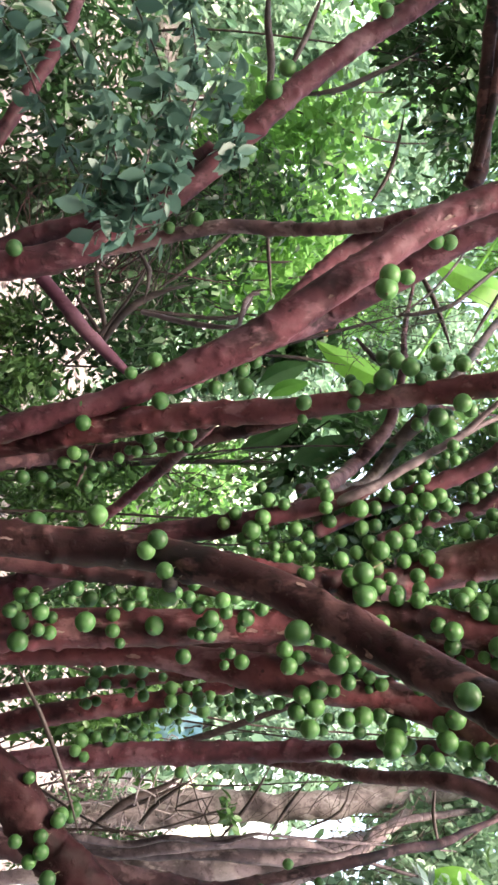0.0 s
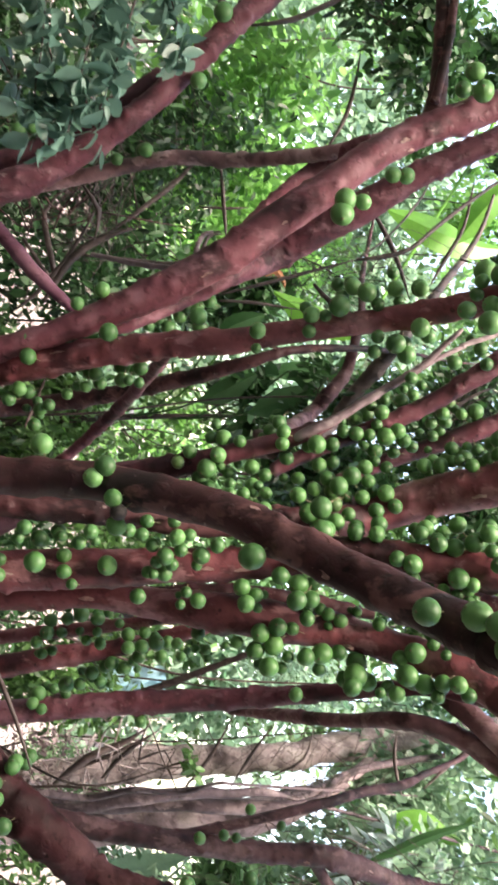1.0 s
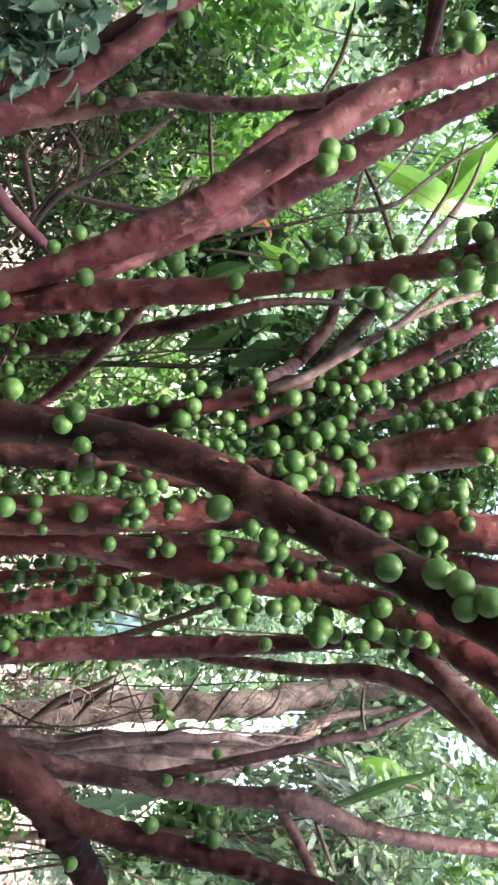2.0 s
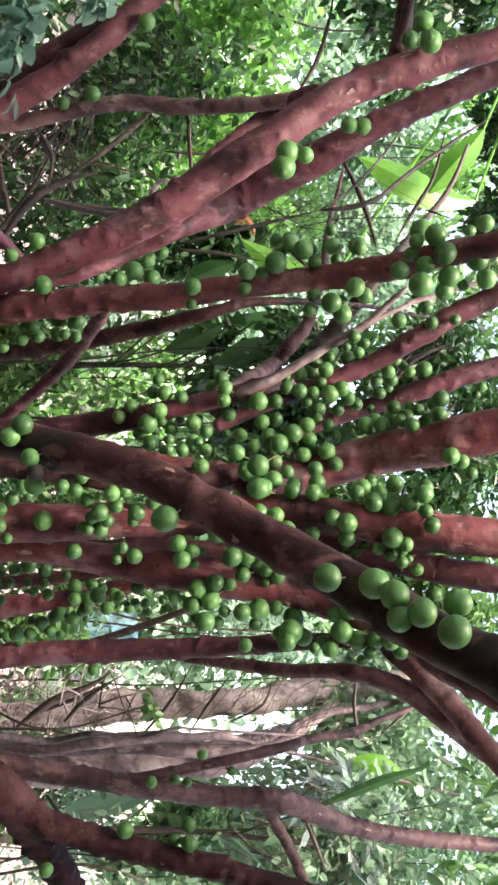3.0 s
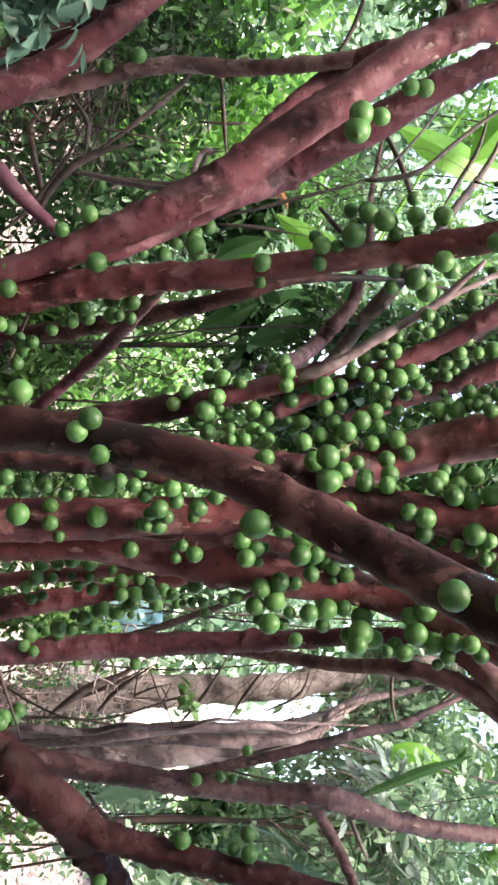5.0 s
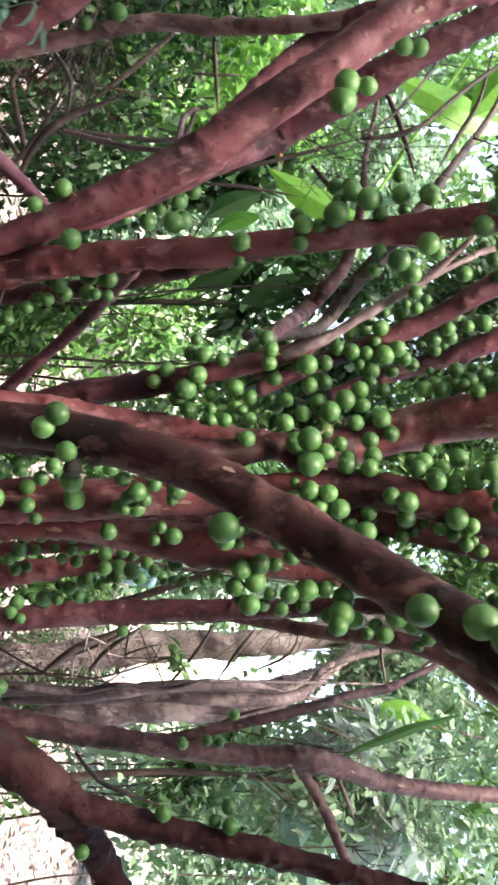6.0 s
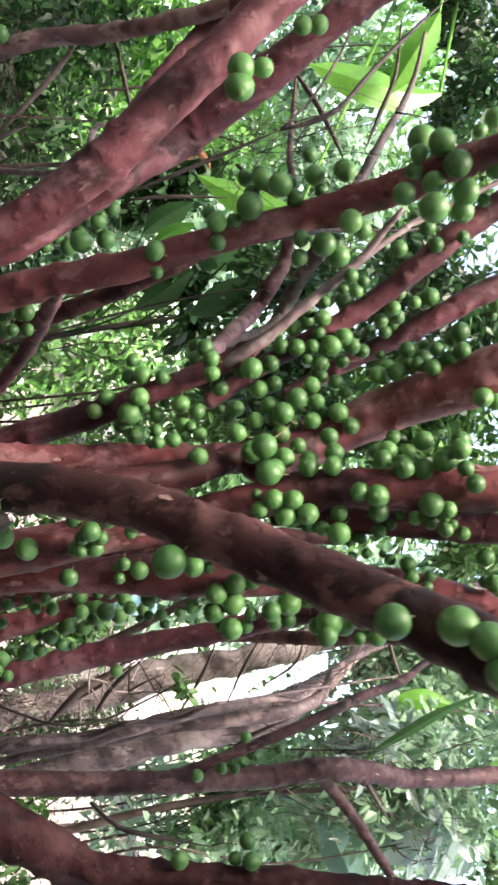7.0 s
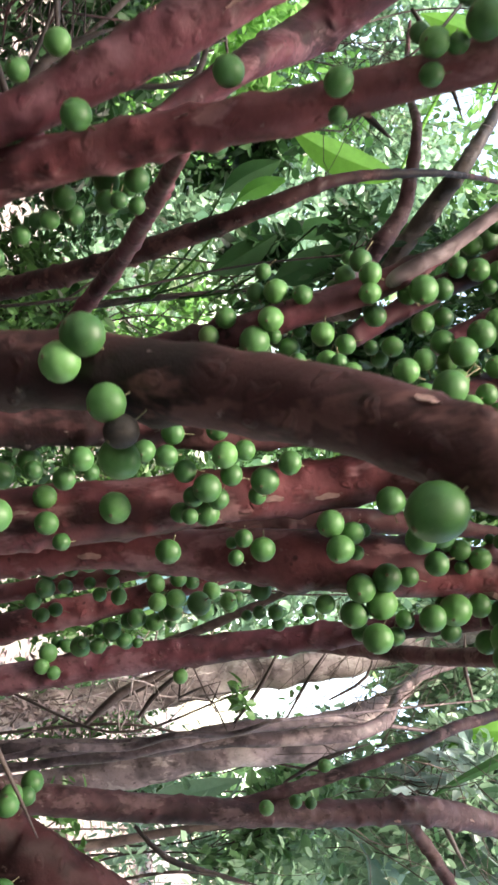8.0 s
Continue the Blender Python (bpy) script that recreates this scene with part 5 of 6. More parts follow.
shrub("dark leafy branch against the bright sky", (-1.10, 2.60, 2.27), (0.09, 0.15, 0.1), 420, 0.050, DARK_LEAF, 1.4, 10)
# two more dark fillers, added to turn bright gaps into shade
shrub("added dark shrub for the shade beyond the upper stems", (-0.34, 2.70, 1.53), (0.07, 0.15, 0.17), 420, 0.056, DARK_LEAF, 1.6, 12)
shrub("added dark shrub for the shade between the red stems", (0.20, 2.20, 1.66), (0.12, 0.15, 0.12), 620, 0.044, DARK_LEAF, 1.4, 12)
shrub("low bush with glossy leaves, sky sheen painted pale", (1.49, 2.35, 2.04), (0.08, 0.10, 0.10), 34, 0.110, SHEEN_LEAF, 1.5, 10)
shrub("bush with large leaves, sky reflection painted pale", (1.22, 2.35, 1.92), (0.09, 0.10, 0.08), 44, 0.100, SHEEN_LEAF, 1.1, 10)
shrub("mid-green bush closing the view below the stems", (2.25, 3.30, 2.68), (0.16, 0.15, 0.16), 420, 0.052, GREEN, 1.4, 12)
shrub("dark green foliage beyond the banana leaves", (-1.38, 3.20, 2.40), (0.20, 0.15, 0.16), 560, 0.055, GREEN, 1.4, 14)
shrub("green bush farther off under the trees", (1.91, 4.10, 2.95), (0.16, 0.20, 0.32), 520, 0.062, GREEN, 1.4, 14)
shrub("mid-green bush behind the pale shrub", (2.18, 3.90, 2.98), (0.18, 0.20, 0.20), 420, 0.062, MINT, 1.4, 14)


def grey_tree(points, coat):
    thing = tagged(new("tree"), "slim tree with a %s trunk behind the fruit tree" % ({BARK_PALE: "pale pinkish-grey", BARK_TRUNK: "purplish-grey"}.get(coat, "dark grey")), "tree")
    foot = np.array(points[0][:3]) * (1, 1, 0)
    thing.location = foot
    v, f, _ = tube(points, 0.015, 16, 0.11, 160, seed=int(points[0][0] * 100) % 50)
    part("trunk", (np.array(v) - foot).tolist(), f, coat, thing)
    rng = np.random.default_rng(int(abs(points[1][0]) * 1000))
    top = np.array(points[-1][:3])
    p, _ = cloud(top + (0, 0, 0.5), (0.6, 0.5, 0.4), 500, rng)
    part("crown", *leaves(p - foot, rng.normal(size=(500, 3)) - (0, 0, 0.4), rng.uniform(0.05, 0.09, 500), rng), GREEN, thing, smooth=False)


grey_tree([(1.301, 3.000, -0.050, 0.0564), (1.246, 3.000, 0.517, 0.0477), (1.219, 3.000, 0.816, 0.0434), (1.192, 3.000, 1.113, 0.0495), (1.173, 3.000, 1.301, 0.0518), (1.160, 3.000, 1.435, 0.0482), (1.143, 3.000, 1.765, 0.0488), (1.121, 3.050, 1.973, 0.0459), (1.109, 3.100, 2.192, 0.0409), (1.068, 3.278, 2.970, 0.0286)], BARK_PALE)
grey_tree([(0.923, 2.250, -0.050, 0.0227), (0.969, 2.250, 0.572, 0.0192), (0.992, 2.250, 0.871, 0.0175), (1.004, 2.250, 1.028, 0.0197), (1.014, 2.250, 1.189, 0.0213), (1.012, 2.250, 1.355, 0.0195), (1.019, 2.250, 1.523, 0.0183), (1.037, 2.320, 1.735, 0.0150), (1.080, 2.700, 1.950, 0.0120), (1.200, 3.300, 2.685, 0.0080)], BARK_GREY)
grey_tree([(1.106, 2.332, -0.050, 0.0121), (1.041, 2.244, 0.712, 0.0102), (1.008, 2.200, 1.006, 0.0093), (0.993, 2.180, 1.140, 0.0139), (0.973, 2.180, 1.275, 0.0160), (0.965, 2.200, 1.398, 0.0143), (0.973, 2.220, 1.496, 0.0110), (0.981, 2.250, 1.598, 0.0085), (1.025, 2.300, 1.706, 0.0058), (1.301, 2.616, 2.387, 0.0041)], BARK_GREY)
grey_tree([(1.014, 2.050, -0.050, 0.0074), (0.952, 2.050, 0.628, 0.0062), (0.921, 2.050, 0.926, 0.0057), (0.908, 2.050, 1.049, 0.0076), (0.933, 2.080, 1.160, 0.0071), (0.901, 2.050, 1.263, 0.0064), (0.909, 2.050, 1.366, 0.0058), (0.875, 2.020, 1.453, 0.0045), (0.909, 2.100, 1.540, 0.0033), (1.130, 2.619, 2.108, 0.0023)], BARK_GREY)
grey_tree([(1.278, 2.450, -0.050, 0.0300), (1.228, 2.450, 0.500, 0.0220), (1.178, 2.450, 0.825, 0.0181), (1.172, 2.450, 1.002, 0.0273), (1.155, 2.450, 1.181, 0.0440), (1.132, 2.450, 1.363, 0.0510), (1.120, 2.450, 1.548, 0.0500), (1.102, 2.500, 1.736, 0.0370), (1.125, 2.800, 1.960, 0.0190), (1.190, 3.300, 2.240, 0.0120), (1.250, 3.600, 2.734, 0.0060)], BARK_TRUNK)

tangle = tagged(new("undergrowth"), "thin bare dark twigs tangled behind the fruit tree", "twigs")


def twig(points):
    a, z = points[0], points[-1]
    points = [(*a[:3], a[3] * 0.4), *((*p[:3], p[3] * 0.8) for p in points[1:-1]), (*z[:3], z[3] * 0.12)]
    v, f, _ = tube(points, 0.025, 8, 0.08, 10, seed=len(tangle.children))
    part("twig", v, f, TWIG, tangle)


twig([(-0.243, 1.900, 1.601, 0.0082), (-0.205, 1.900, 1.639, 0.0071), (-0.172, 1.900, 1.677, 0.0053)])
twig([(-0.503, 2.200, 1.799, 0.0090), (-0.432, 2.200, 1.843, 0.0090), (-0.352, 2.200, 1.879, 0.0076), (-0.285, 2.200, 1.902, 0.0063)])
twig([(-0.295, 1.870, 1.687, 0.0070), (-0.305, 1.870, 1.746, 0.0070), (-0.327, 1.870, 1.804, 0.0064), (-0.399, 1.900, 1.883, 0.0060), (-0.495, 1.950, 1.998, 0.0055), (-0.576, 2.000, 2.103, 0.0044)])
twig([(-0.194, 1.850, 1.388, 0.0051), (-0.223, 1.850, 1.478, 0.0051), (-0.262, 1.860, 1.593, 0.0046), (-0.295, 1.870, 1.687, 0.0058)])
twig([(-0.174, 1.800, 1.386, 0.0055), (-0.174, 1.800, 1.463, 0.0050), (-0.165, 1.800, 1.564, 0.0039)])
twig([(-0.307, 1.900, 1.526, 0.0023), (-0.289, 1.900, 1.599, 0.0023), (-0.254, 1.900, 1.672, 0.0024)])
twig([(-0.295, 1.870, 1.687, 0.0046), (-0.360, 1.900, 1.763, 0.0036), (-0.481, 2.000, 1.861, 0.0038), (-0.595, 2.100, 1.927, 0.0033)])
twig([(-0.565, 2.100, 2.025, 0.0040), (-0.451, 2.100, 2.002, 0.0060), (-0.362, 2.100, 1.955, 0.0066), (-0.294, 2.100, 1.919, 0.0066)])
twig([(-0.596, 2.200, 1.404, 0.0067), (-0.491, 2.200, 1.417, 0.0068), (-0.385, 2.200, 1.429, 0.0054)])
twig([(-0.483, 2.200, 1.356, 0.0040), (-0.484, 2.200, 1.424, 0.0054), (-0.490, 2.200, 1.478, 0.0061)])
twig([(-0.297, 1.800, 1.164, 0.0054), (-0.356, 1.800, 1.236, 0.0070), (-0.426, 1.800, 1.308, 0.0054), (-0.471, 1.800, 1.338, 0.0043)])
twig([(-0.273, 1.900, 1.091, 0.0057), (-0.268, 1.900, 1.181, 0.0057), (-0.266, 1.900, 1.295, 0.0058), (-0.281, 1.900, 1.347, 0.0064), (-0.329, 1.900, 1.367, 0.0052), (-0.337, 1.900, 1.402, 0.0035)])
twig([(-0.132, 1.700, 1.058, 0.0091), (-0.215, 1.700, 1.104, 0.0091), (-0.260, 1.700, 1.162, 0.0081), (-0.285, 1.700, 1.231, 0.0061)])
twig([(-0.260, 1.750, 1.005, 0.0083), (-0.183, 1.750, 1.069, 0.0062), (-0.314, 1.750, 1.043, 0.0062), (-0.370, 1.750, 1.092, 0.0052)])
twig([(-0.324, 1.600, 1.129, 0.0047), (-0.280, 1.600, 1.159, 0.0057), (-0.223, 1.600, 1.152, 0.0047)])
twig([(-0.108, 1.700, 0.999, 0.0040), (-0.151, 1.700, 1.047, 0.0050), (-0.246, 1.700, 1.113, 0.0050), (-0.344, 1.700, 1.158, 0.0040)])
twig([(-0.700, 2.300, 1.693, 0.0072), (-0.774, 2.300, 1.733, 0.0086), (-0.860, 2.300, 1.757, 0.0071), (-0.973, 2.300, 1.772, 0.0057)])
twig([(-0.587, 1.500, 1.406, 0.0055), (-0.604, 1.500, 1.475, 0.0070), (-0.641, 1.500, 1.544, 0.0060), (-0.684, 1.500, 1.613, 0.0040)])
twig([(-0.609, 1.600, 1.358, 0.0106), (-0.697, 1.600, 1.358, 0.0096), (-0.784, 1.600, 1.347, 0.0085), (-0.884, 1.600, 1.347, 0.0075)])
twig([(-0.678, 1.600, 1.391, 0.0085), (-0.758, 1.600, 1.424, 0.0075), (-0.850, 1.600, 1.451, 0.0064)])
twig([(0.954, 2.200, 1.385, 0.0063), (0.868, 2.200, 1.450, 0.0056), (0.768, 2.200, 1.501, 0.0049)])
twig([(0.953, 2.200, 1.497, 0.0049), (0.867, 2.200, 1.549, 0.0049), (0.794, 2.200, 1.601, 0.0042)])
twig([(0.961, 2.300, 1.609, 0.0044), (0.914, 2.300, 1.696, 0.0044), (0.824, 2.300, 1.721, 0.0044)])
twig([(1.081, 2.500, 2.021, 0.0074), (0.981, 2.500, 1.998, 0.0074), (0.898, 2.500, 2.001, 0.0065)])
twig([(1.064, 2.500, 2.087, 0.0066), (0.962, 2.500, 2.199, 0.0066), (0.893, 2.500, 2.280, 0.0058)])
twig([(1.020, 2.400, 1.048, 0.0120), (0.950, 2.400, 1.134, 0.0136), (0.903, 2.400, 1.237, 0.0091), (0.863, 2.400, 1.295, 0.0061)])
twig([(1.027, 2.500, 1.067, 0.0078), (0.969, 2.500, 1.204, 0.0079), (0.919, 2.500, 1.296, 0.0063)])
twig([(0.967, 2.300, 1.179, 0.0084), (0.909, 2.300, 1.228, 0.0084), (0.842, 2.300, 1.319, 0.0056)])
twig([(1.069, 2.000, 1.759, 0.0078), (1.136, 2.000, 1.790, 0.0071), (1.203, 2.000, 1.820, 0.0059)])
twig([(-0.372, 2.100, 1.996, 0.0069), (-0.355, 2.100, 2.073, 0.0063)])
twig([(0.332, 1.050, 1.080, 0.0026), (0.381, 1.050, 1.109, 0.0029), (0.449, 1.050, 1.140, 0.0029), (0.517, 1.050, 1.164, 0.0026)])
twig([(0.007, 1.500, 1.846, 0.0042), (0.038, 1.500, 1.790, 0.0056), (0.106, 1.500, 1.736, 0.0042)])
twig([(0.938, 1.900, 1.449, 0.0047), (0.901, 1.900, 1.524, 0.0053), (0.878, 1.900, 1.610, 0.0047)])
twig([(0.910, 1.750, 1.192, 0.0073), (0.968, 1.750, 1.238, 0.0063), (1.000, 1.750, 1.308, 0.0053), (1.040, 1.750, 1.411, 0.0038)])
twig([(0.122, 1.200, 1.111, 0.0035), (0.087, 1.200, 1.123, 0.0031), (0.056, 1.150, 1.143, 0.0026)])


def brushwood(label, centre, radii, n, long, thick, coat, seed, lean):
    """A heap or veil of fine bare twigs, joined."""
    rng = np.random.default_rng(seed)
    verts, faces = [], []
    for k in range(n):
        a = np.array(centre) + rng.normal(size=3) * 0.5 * np.array(radii)
        d = np.array(lean) + rng.normal(size=3) * (0.45, 0.3, 0.45)
        d *= long * rng.uniform(0.4, 1.1) / np.linalg.norm(d)
        r = thick * rng.uniform(0.4, 1.2)
        mid = a + 0.5 * d + rng.normal(size=3) * 0.22 * long
        v, f, _ = tube([(*a, r), (*mid, 0.8 * r), (*(a + d), 0.3 * r)], long / 6, 5, 0.04, seed=k)
        faces += [tuple(i + len(verts) for i in q) for q in f]
        verts += v
    tagged(part("brushwood", verts, faces, coat), label, "twigs", kind="stuff")


brushwood("heap of dry grey twigs under the trees", (0.99, 2.50, 1.16), (0.05, 0.20, 0.16), 28, 0.20, 0.0026, BARK_PALE, 0, (-0.4, 0, 0.8))
brushwood("fan of thin dark bare stems", (-0.29, 1.85, 1.11), (0.08, 0.15, 0.14), 46, 0.28, 0.0015, TWIG, 1, (-1, 0, 0.3))
brushwood("thin dark twigs among the leaves", (-0.26, 1.90, 1.62), (0.08, 0.10, 0.13), 40, 0.25, 0.0009, TWIG, 2, (-0.3, 0, 1))
brushwood("thin dry twigs in the undergrowth", (1.03, 2.40, 1.64), (0.09, 0.20, 0.26), 60, 0.25, 0.0013, TWIG, 3, (-0.7, 0, 0.7))
brushwood("thin reddish twigs under the leaves", (-0.34, 1.70, 1.02), (0.08, 0.15, 0.14), 30, 0.2, 0.0018, BARK_DARK, 4, (-1, 0, 0.4))
brushwood("thin dark twigs behind the stems", (0.07, 1.60, 1.81), (0.05, 0.10, 0.12), 20, 0.2, 0.0014, TWIG, 5, (-0.2, 0, 1))
brushwood("thin dark twigs in the leaves", (1.17, 2.20, 1.79), (0.14, 0.20, 0.31), 50, 0.25, 0.0013, TWIG, 6, (0.5, 0, 0.8))

# ---- the leafy spray in front ----
spray_rng = np.random.default_rng(21)
front = tagged(new("leafy_branch"), "thin hanging branch with small blue-green leaves", "branch")


def spray(points):
    v, f, line = tube(points, 0.01, 6, 0.03, seed=3)
    stalk = part("twig", v, f, TWIG, front)
    n = 76
    at = line[spray_rng.integers(int(len(line) * 0.1), len(line), n), :3]
    way = spray_rng.normal(size=(n, 3)) * (0.8, 0.6, 0.8) + (0.5, 0, -0.3)
    v, f = leaves(at + spray_rng.normal(size=(n, 3)) * 0.006, way, spray_rng.uniform(0.012, 0.026, n), spray_rng, 1.6, True)
    tagged(part("foliage", v, f, BLUE_LEAF, front), kind="stuff")


spray([(-0.307, 0.700, 1.098, 0.0011), (-0.234, 0.710, 1.146, 0.0009), (-0.172, 0.730, 1.180, 0.0007), (-0.096, 0.750, 1.201, 0.0005)])
spray([(-0.334, 0.730, 1.159, 0.0012), (-0.266, 0.740, 1.202, 0.0009), (-0.210, 0.750, 1.227, 0.0007), (-0.148, 0.750, 1.240, 0.0005)])
spray([(-0.351, 0.760, 1.222, 0.0010), (-0.287, 0.770, 1.241, 0.0007), (-0.232, 0.770, 1.251, 0.0005)])
spray([(-0.288, 0.720, 1.059, 0.0011), (-0.237, 0.740, 1.100, 0.0009), (-0.186, 0.750, 1.125, 0.0007), (-0.130, 0.760, 1.161, 0.0005)])
spray([(-0.239, 0.780, 1.272, 0.0008), (-0.204, 0.775, 1.282, 0.0005), (-0.171, 0.775, 1.286, 0.0005)])
spray([(-0.230, 0.740, 1.226, 0.0009), (-0.173, 0.735, 1.218, 0.0007), (-0.118, 0.730, 1.209, 0.0006), (-0.083, 0.730, 1.203, 0.0005)])
spray([(-0.187, 0.720, 1.184, 0.0009), (-0.147, 0.725, 1.182, 0.0007), (-0.111, 0.730, 1.178, 0.0006), (-0.077, 0.730, 1.187, 0.0005)])
spray([(-0.207, 0.750, 1.249, 0.0010), (-0.165, 0.745, 1.240, 0.0007), (-0.124, 0.740, 1.230, 0.0005), (-0.097, 0.740, 1.226, 0.0005)])

# ---- banana plant, dead leaves, palm fronds ----
banana = tagged(new("banana_plant"), "banana plant with large bright green translucent leaves", "banana plant")
banana.location = (-2.7, 3.6, 0)
v, f, _ = tube([(0, 0, -0.05, 0.11), (0.03, 0, 1.0, 0.09), (0.05, 0.02, 2.2, 0.06), (0.2, -0.05, 2.9, 0.03)], 0.08, 16, 0.03)
part("stem", v, f, BANANA, banana)


def blade(points, coat, parent, name, wave=0.05):
    """A long leaf blade: a folded strip along a midrib, half-widths given, with a waving margin."""
    line = spline([(*p[:3], p[3]) for p in points], 0.02)
    c, w = line[:, :3], np.maximum(line[:, 3], 0.001)
    t = np.gradient(c, axis=0)
    t /= np.linalg.norm(t, axis=1)[:, None]
    view = np.array((0.25, 1.0, 0.2))
    side = np.cross(t, view)
    side /= np.linalg.norm(side, axis=1)[:, None]
    nor = np.cross(side, t)
    verts, cols = [], (-1, -0.5, -0.06, 0, 0.06, 0.5, 1)
    for k in range(len(c)):
        for u in cols:
            lift = 0.28 * abs(u) + wave * math.sin(k * 0.9 + u * 2) * abs(u) - (0.06 if abs(u) < 0.1 else 0)
            verts.append((c[k] + side[k] * w[k] * u + nor[k] * w[k] * lift - np.array(parent.location)).tolist())
    m = len(cols)
    faces = [(k * m + j, k * m + j + 1, (k + 1) * m + j + 1, (k + 1) * m + j) for k in range(len(c) - 1) for j in range(m - 1)]
    return part(name, verts, faces, coat, parent)


def big_leaf(plant, points):
    blade(points, BANANA, plant, "leaf")
    end = points[-1]
    top = plant.location + Vector((0.2, -0.05, 2.9))
    path = [(*end[:3], 0.004), (*(0.5 * (Vector(end[:3]) + top) + Vector((-0.1, 0.5, 0.3))), 0.009), (*top, 0.02)]
    v, f, _ = tube(path, 0.05, 8, 0.02)
    part("leaf_stalk", (np.array(v) - np.array(plant.location)).tolist(), f, BANANA, plant)


big_leaf(banana, [(-0.608, 2.500, 1.911, 0.0025), (-0.586, 2.500, 1.973, 0.0320), (-0.558, 2.500, 2.048, 0.0515), (-0.538, 2.520, 2.130, 0.0509), (-0.532, 2.560, 2.223, 0.0334), (-0.544, 2.600, 2.304, 0.0082)])
big_leaf(banana, [(-0.510, 2.450, 2.108, 0.0044), (-0.560, 2.450, 2.143, 0.0324), (-0.609, 2.450, 2.182, 0.0397), (-0.666, 2.470, 2.232, 0.0326), (-0.723, 2.500, 2.276, 0.0060)])
big_leaf(banana, [(-0.329, 2.420, 1.581, 0.0038), (-0.286, 2.420, 1.651, 0.0333), (-0.252, 2.420, 1.722, 0.0412), (-0.230, 2.420, 1.787, 0.0258), (-0.220, 2.420, 1.827, 0.0065)])


def dead_leaf(points, label="curled orange-brown dead leaf caught on a twig", coat=None):
    thing = tagged(new("dead_leaf"), label, "leaf")
    thing.location = points[0][:3]
    blade(points, coat or DRY, thing, "blade", 0.2)
    v, f, _ = tube([(*points[0][:3], 0.002), (points[0][0] - 0.01, points[0][1] + 0.02, points[0][2] + 0.05, 0.001)], 0.01, 6, 0.02)
    part("stalk", (np.array(v) - np.array(thing.location)).tolist(), f, TWIG, thing)


dead_leaf([(-0.430, 2.550, 1.571, 0.0015), (-0.419, 2.550, 1.600, 0.0105), (-0.393, 2.550, 1.622, 0.0075), (-0.372, 2.560, 1.630, 0.0015)])
dead_leaf([(-0.386, 2.500, 1.562, 0.0016), (-0.408, 2.500, 1.592, 0.0078), (-0.427, 2.500, 1.602, 0.0016)])
dead_leaf([(1.299, 3.300, 2.076, 0.0031), (1.285, 3.300, 2.137, 0.0144), (1.288, 3.300, 2.204, 0.0186), (1.278, 3.300, 2.274, 0.0165), (1.282, 3.300, 2.337, 0.0031)], "long brown dead leaf hanging in the undergrowth", BROWN_LEAF)

palm = tagged(new("palm"), "small palm with narrow pale green leaflets", "palm")


def frond(a, b, coat=PALE_LEAF):
    a, b = np.array(a), np.array(b)
    rng = np.random.default_rng(int(abs(b[0]) * 1000))
    v, f, line = tube([(*a, 0.006), (*(0.5 * (a + b) + (0, -0.03, 0.03)), 0.004), (*b, 0.0015)], 0.02, 6, 0.02)
    part("rib", v, f, coat, palm)
    n = 44
    k = np.linspace(0.1, 0.98, n)
    at = line[(k * (len(line) - 1)).astype(int), :3]
    d = (b - a) / np.linalg.norm(b - a)
    out = np.cross(d, (0.1, 1, 0.1)) * np.where(np.arange(n) % 2, 1, -1)[:, None]
    v, f = leaves(at, out + d * 0.7 + rng.normal(size=(n, 3)) * 0.12, 0.16 * (1.1 - 0.6 * k), rng, 0.4)
    tagged(part("foliage", v, f, coat, palm), kind="stuff")


frond((1.435, 2.900, 2.120), (1.697, 2.950, 2.311))
frond((1.435, 2.900, 2.120), (1.620, 2.950, 1.990))
frond((1.435, 2.900, 2.120), (1.383, 2.950, 2.293))
frond((1.410, 2.850, 2.105), (1.663, 2.900, 2.152))
frond((-0.765, 2.400, 0.730), (-0.641, 2.450, 0.777))
frond((-0.765, 2.400, 0.730), (-0.629, 2.450, 0.636))
frond((-0.765, 2.400, 0.730), (-0.729, 2.450, 0.849))
# these fronds take the leaf colour with painted sky sheen
frond((1.356, 2.600, 2.041), (1.287, 2.620, 2.145), SHEEN_LEAF)
frond((1.356, 2.600, 2.041), (1.237, 2.550, 1.955), SHEEN_LEAF)
frond((1.356, 2.600, 2.041), (1.459, 2.600, 2.104), SHEEN_LEAF)
frond((1.356, 2.600, 2.041), (1.442, 2.650, 1.978), SHEEN_LEAF)
frond((1.356, 2.600, 2.041), (1.347, 2.550, 2.139), SHEEN_LEAF)


def plastic_sheet(centre, wide, high):
    """A small crumpled sheet hanging in the bushes."""
    n, verts = 16, []
    for i in range(n):
        for j in range(n):
            u, w = i / (n - 1) - 0.5, j / (n - 1) - 0.5
            fold = 0.05 * math.sin(9 * u + 3 * w) + 0.04 * noise.noise(Vector((u * 6, w * 6, 1)))
            verts.append((u * wide * (1 + 0.3 * w), fold, w * high * (1 - 0.4 * u * u)))
    faces = [(i * n + j, i * n + j + 1, (i + 1) * n + j + 1, (i + 1) * n + j) for i in range(n - 1) for j in range(n - 1)]
    thing = tagged(new("plastic_sheet"), "pale blue plastic sheet hanging in the undergrowth", "plastic sheet")
    thing.location = centre
    part("sheet", verts, faces, SHEET, thing)
    v, f, _ = tube([(0, 0.06, -centre[2] - 0.03, 0.012), (0.02, 0.06, 0, 0.01), (0, 0.05, high * 0.6, 0.007)], 0.1, 8, 0.04)
    part("stake", v, f, TWIG, thing)


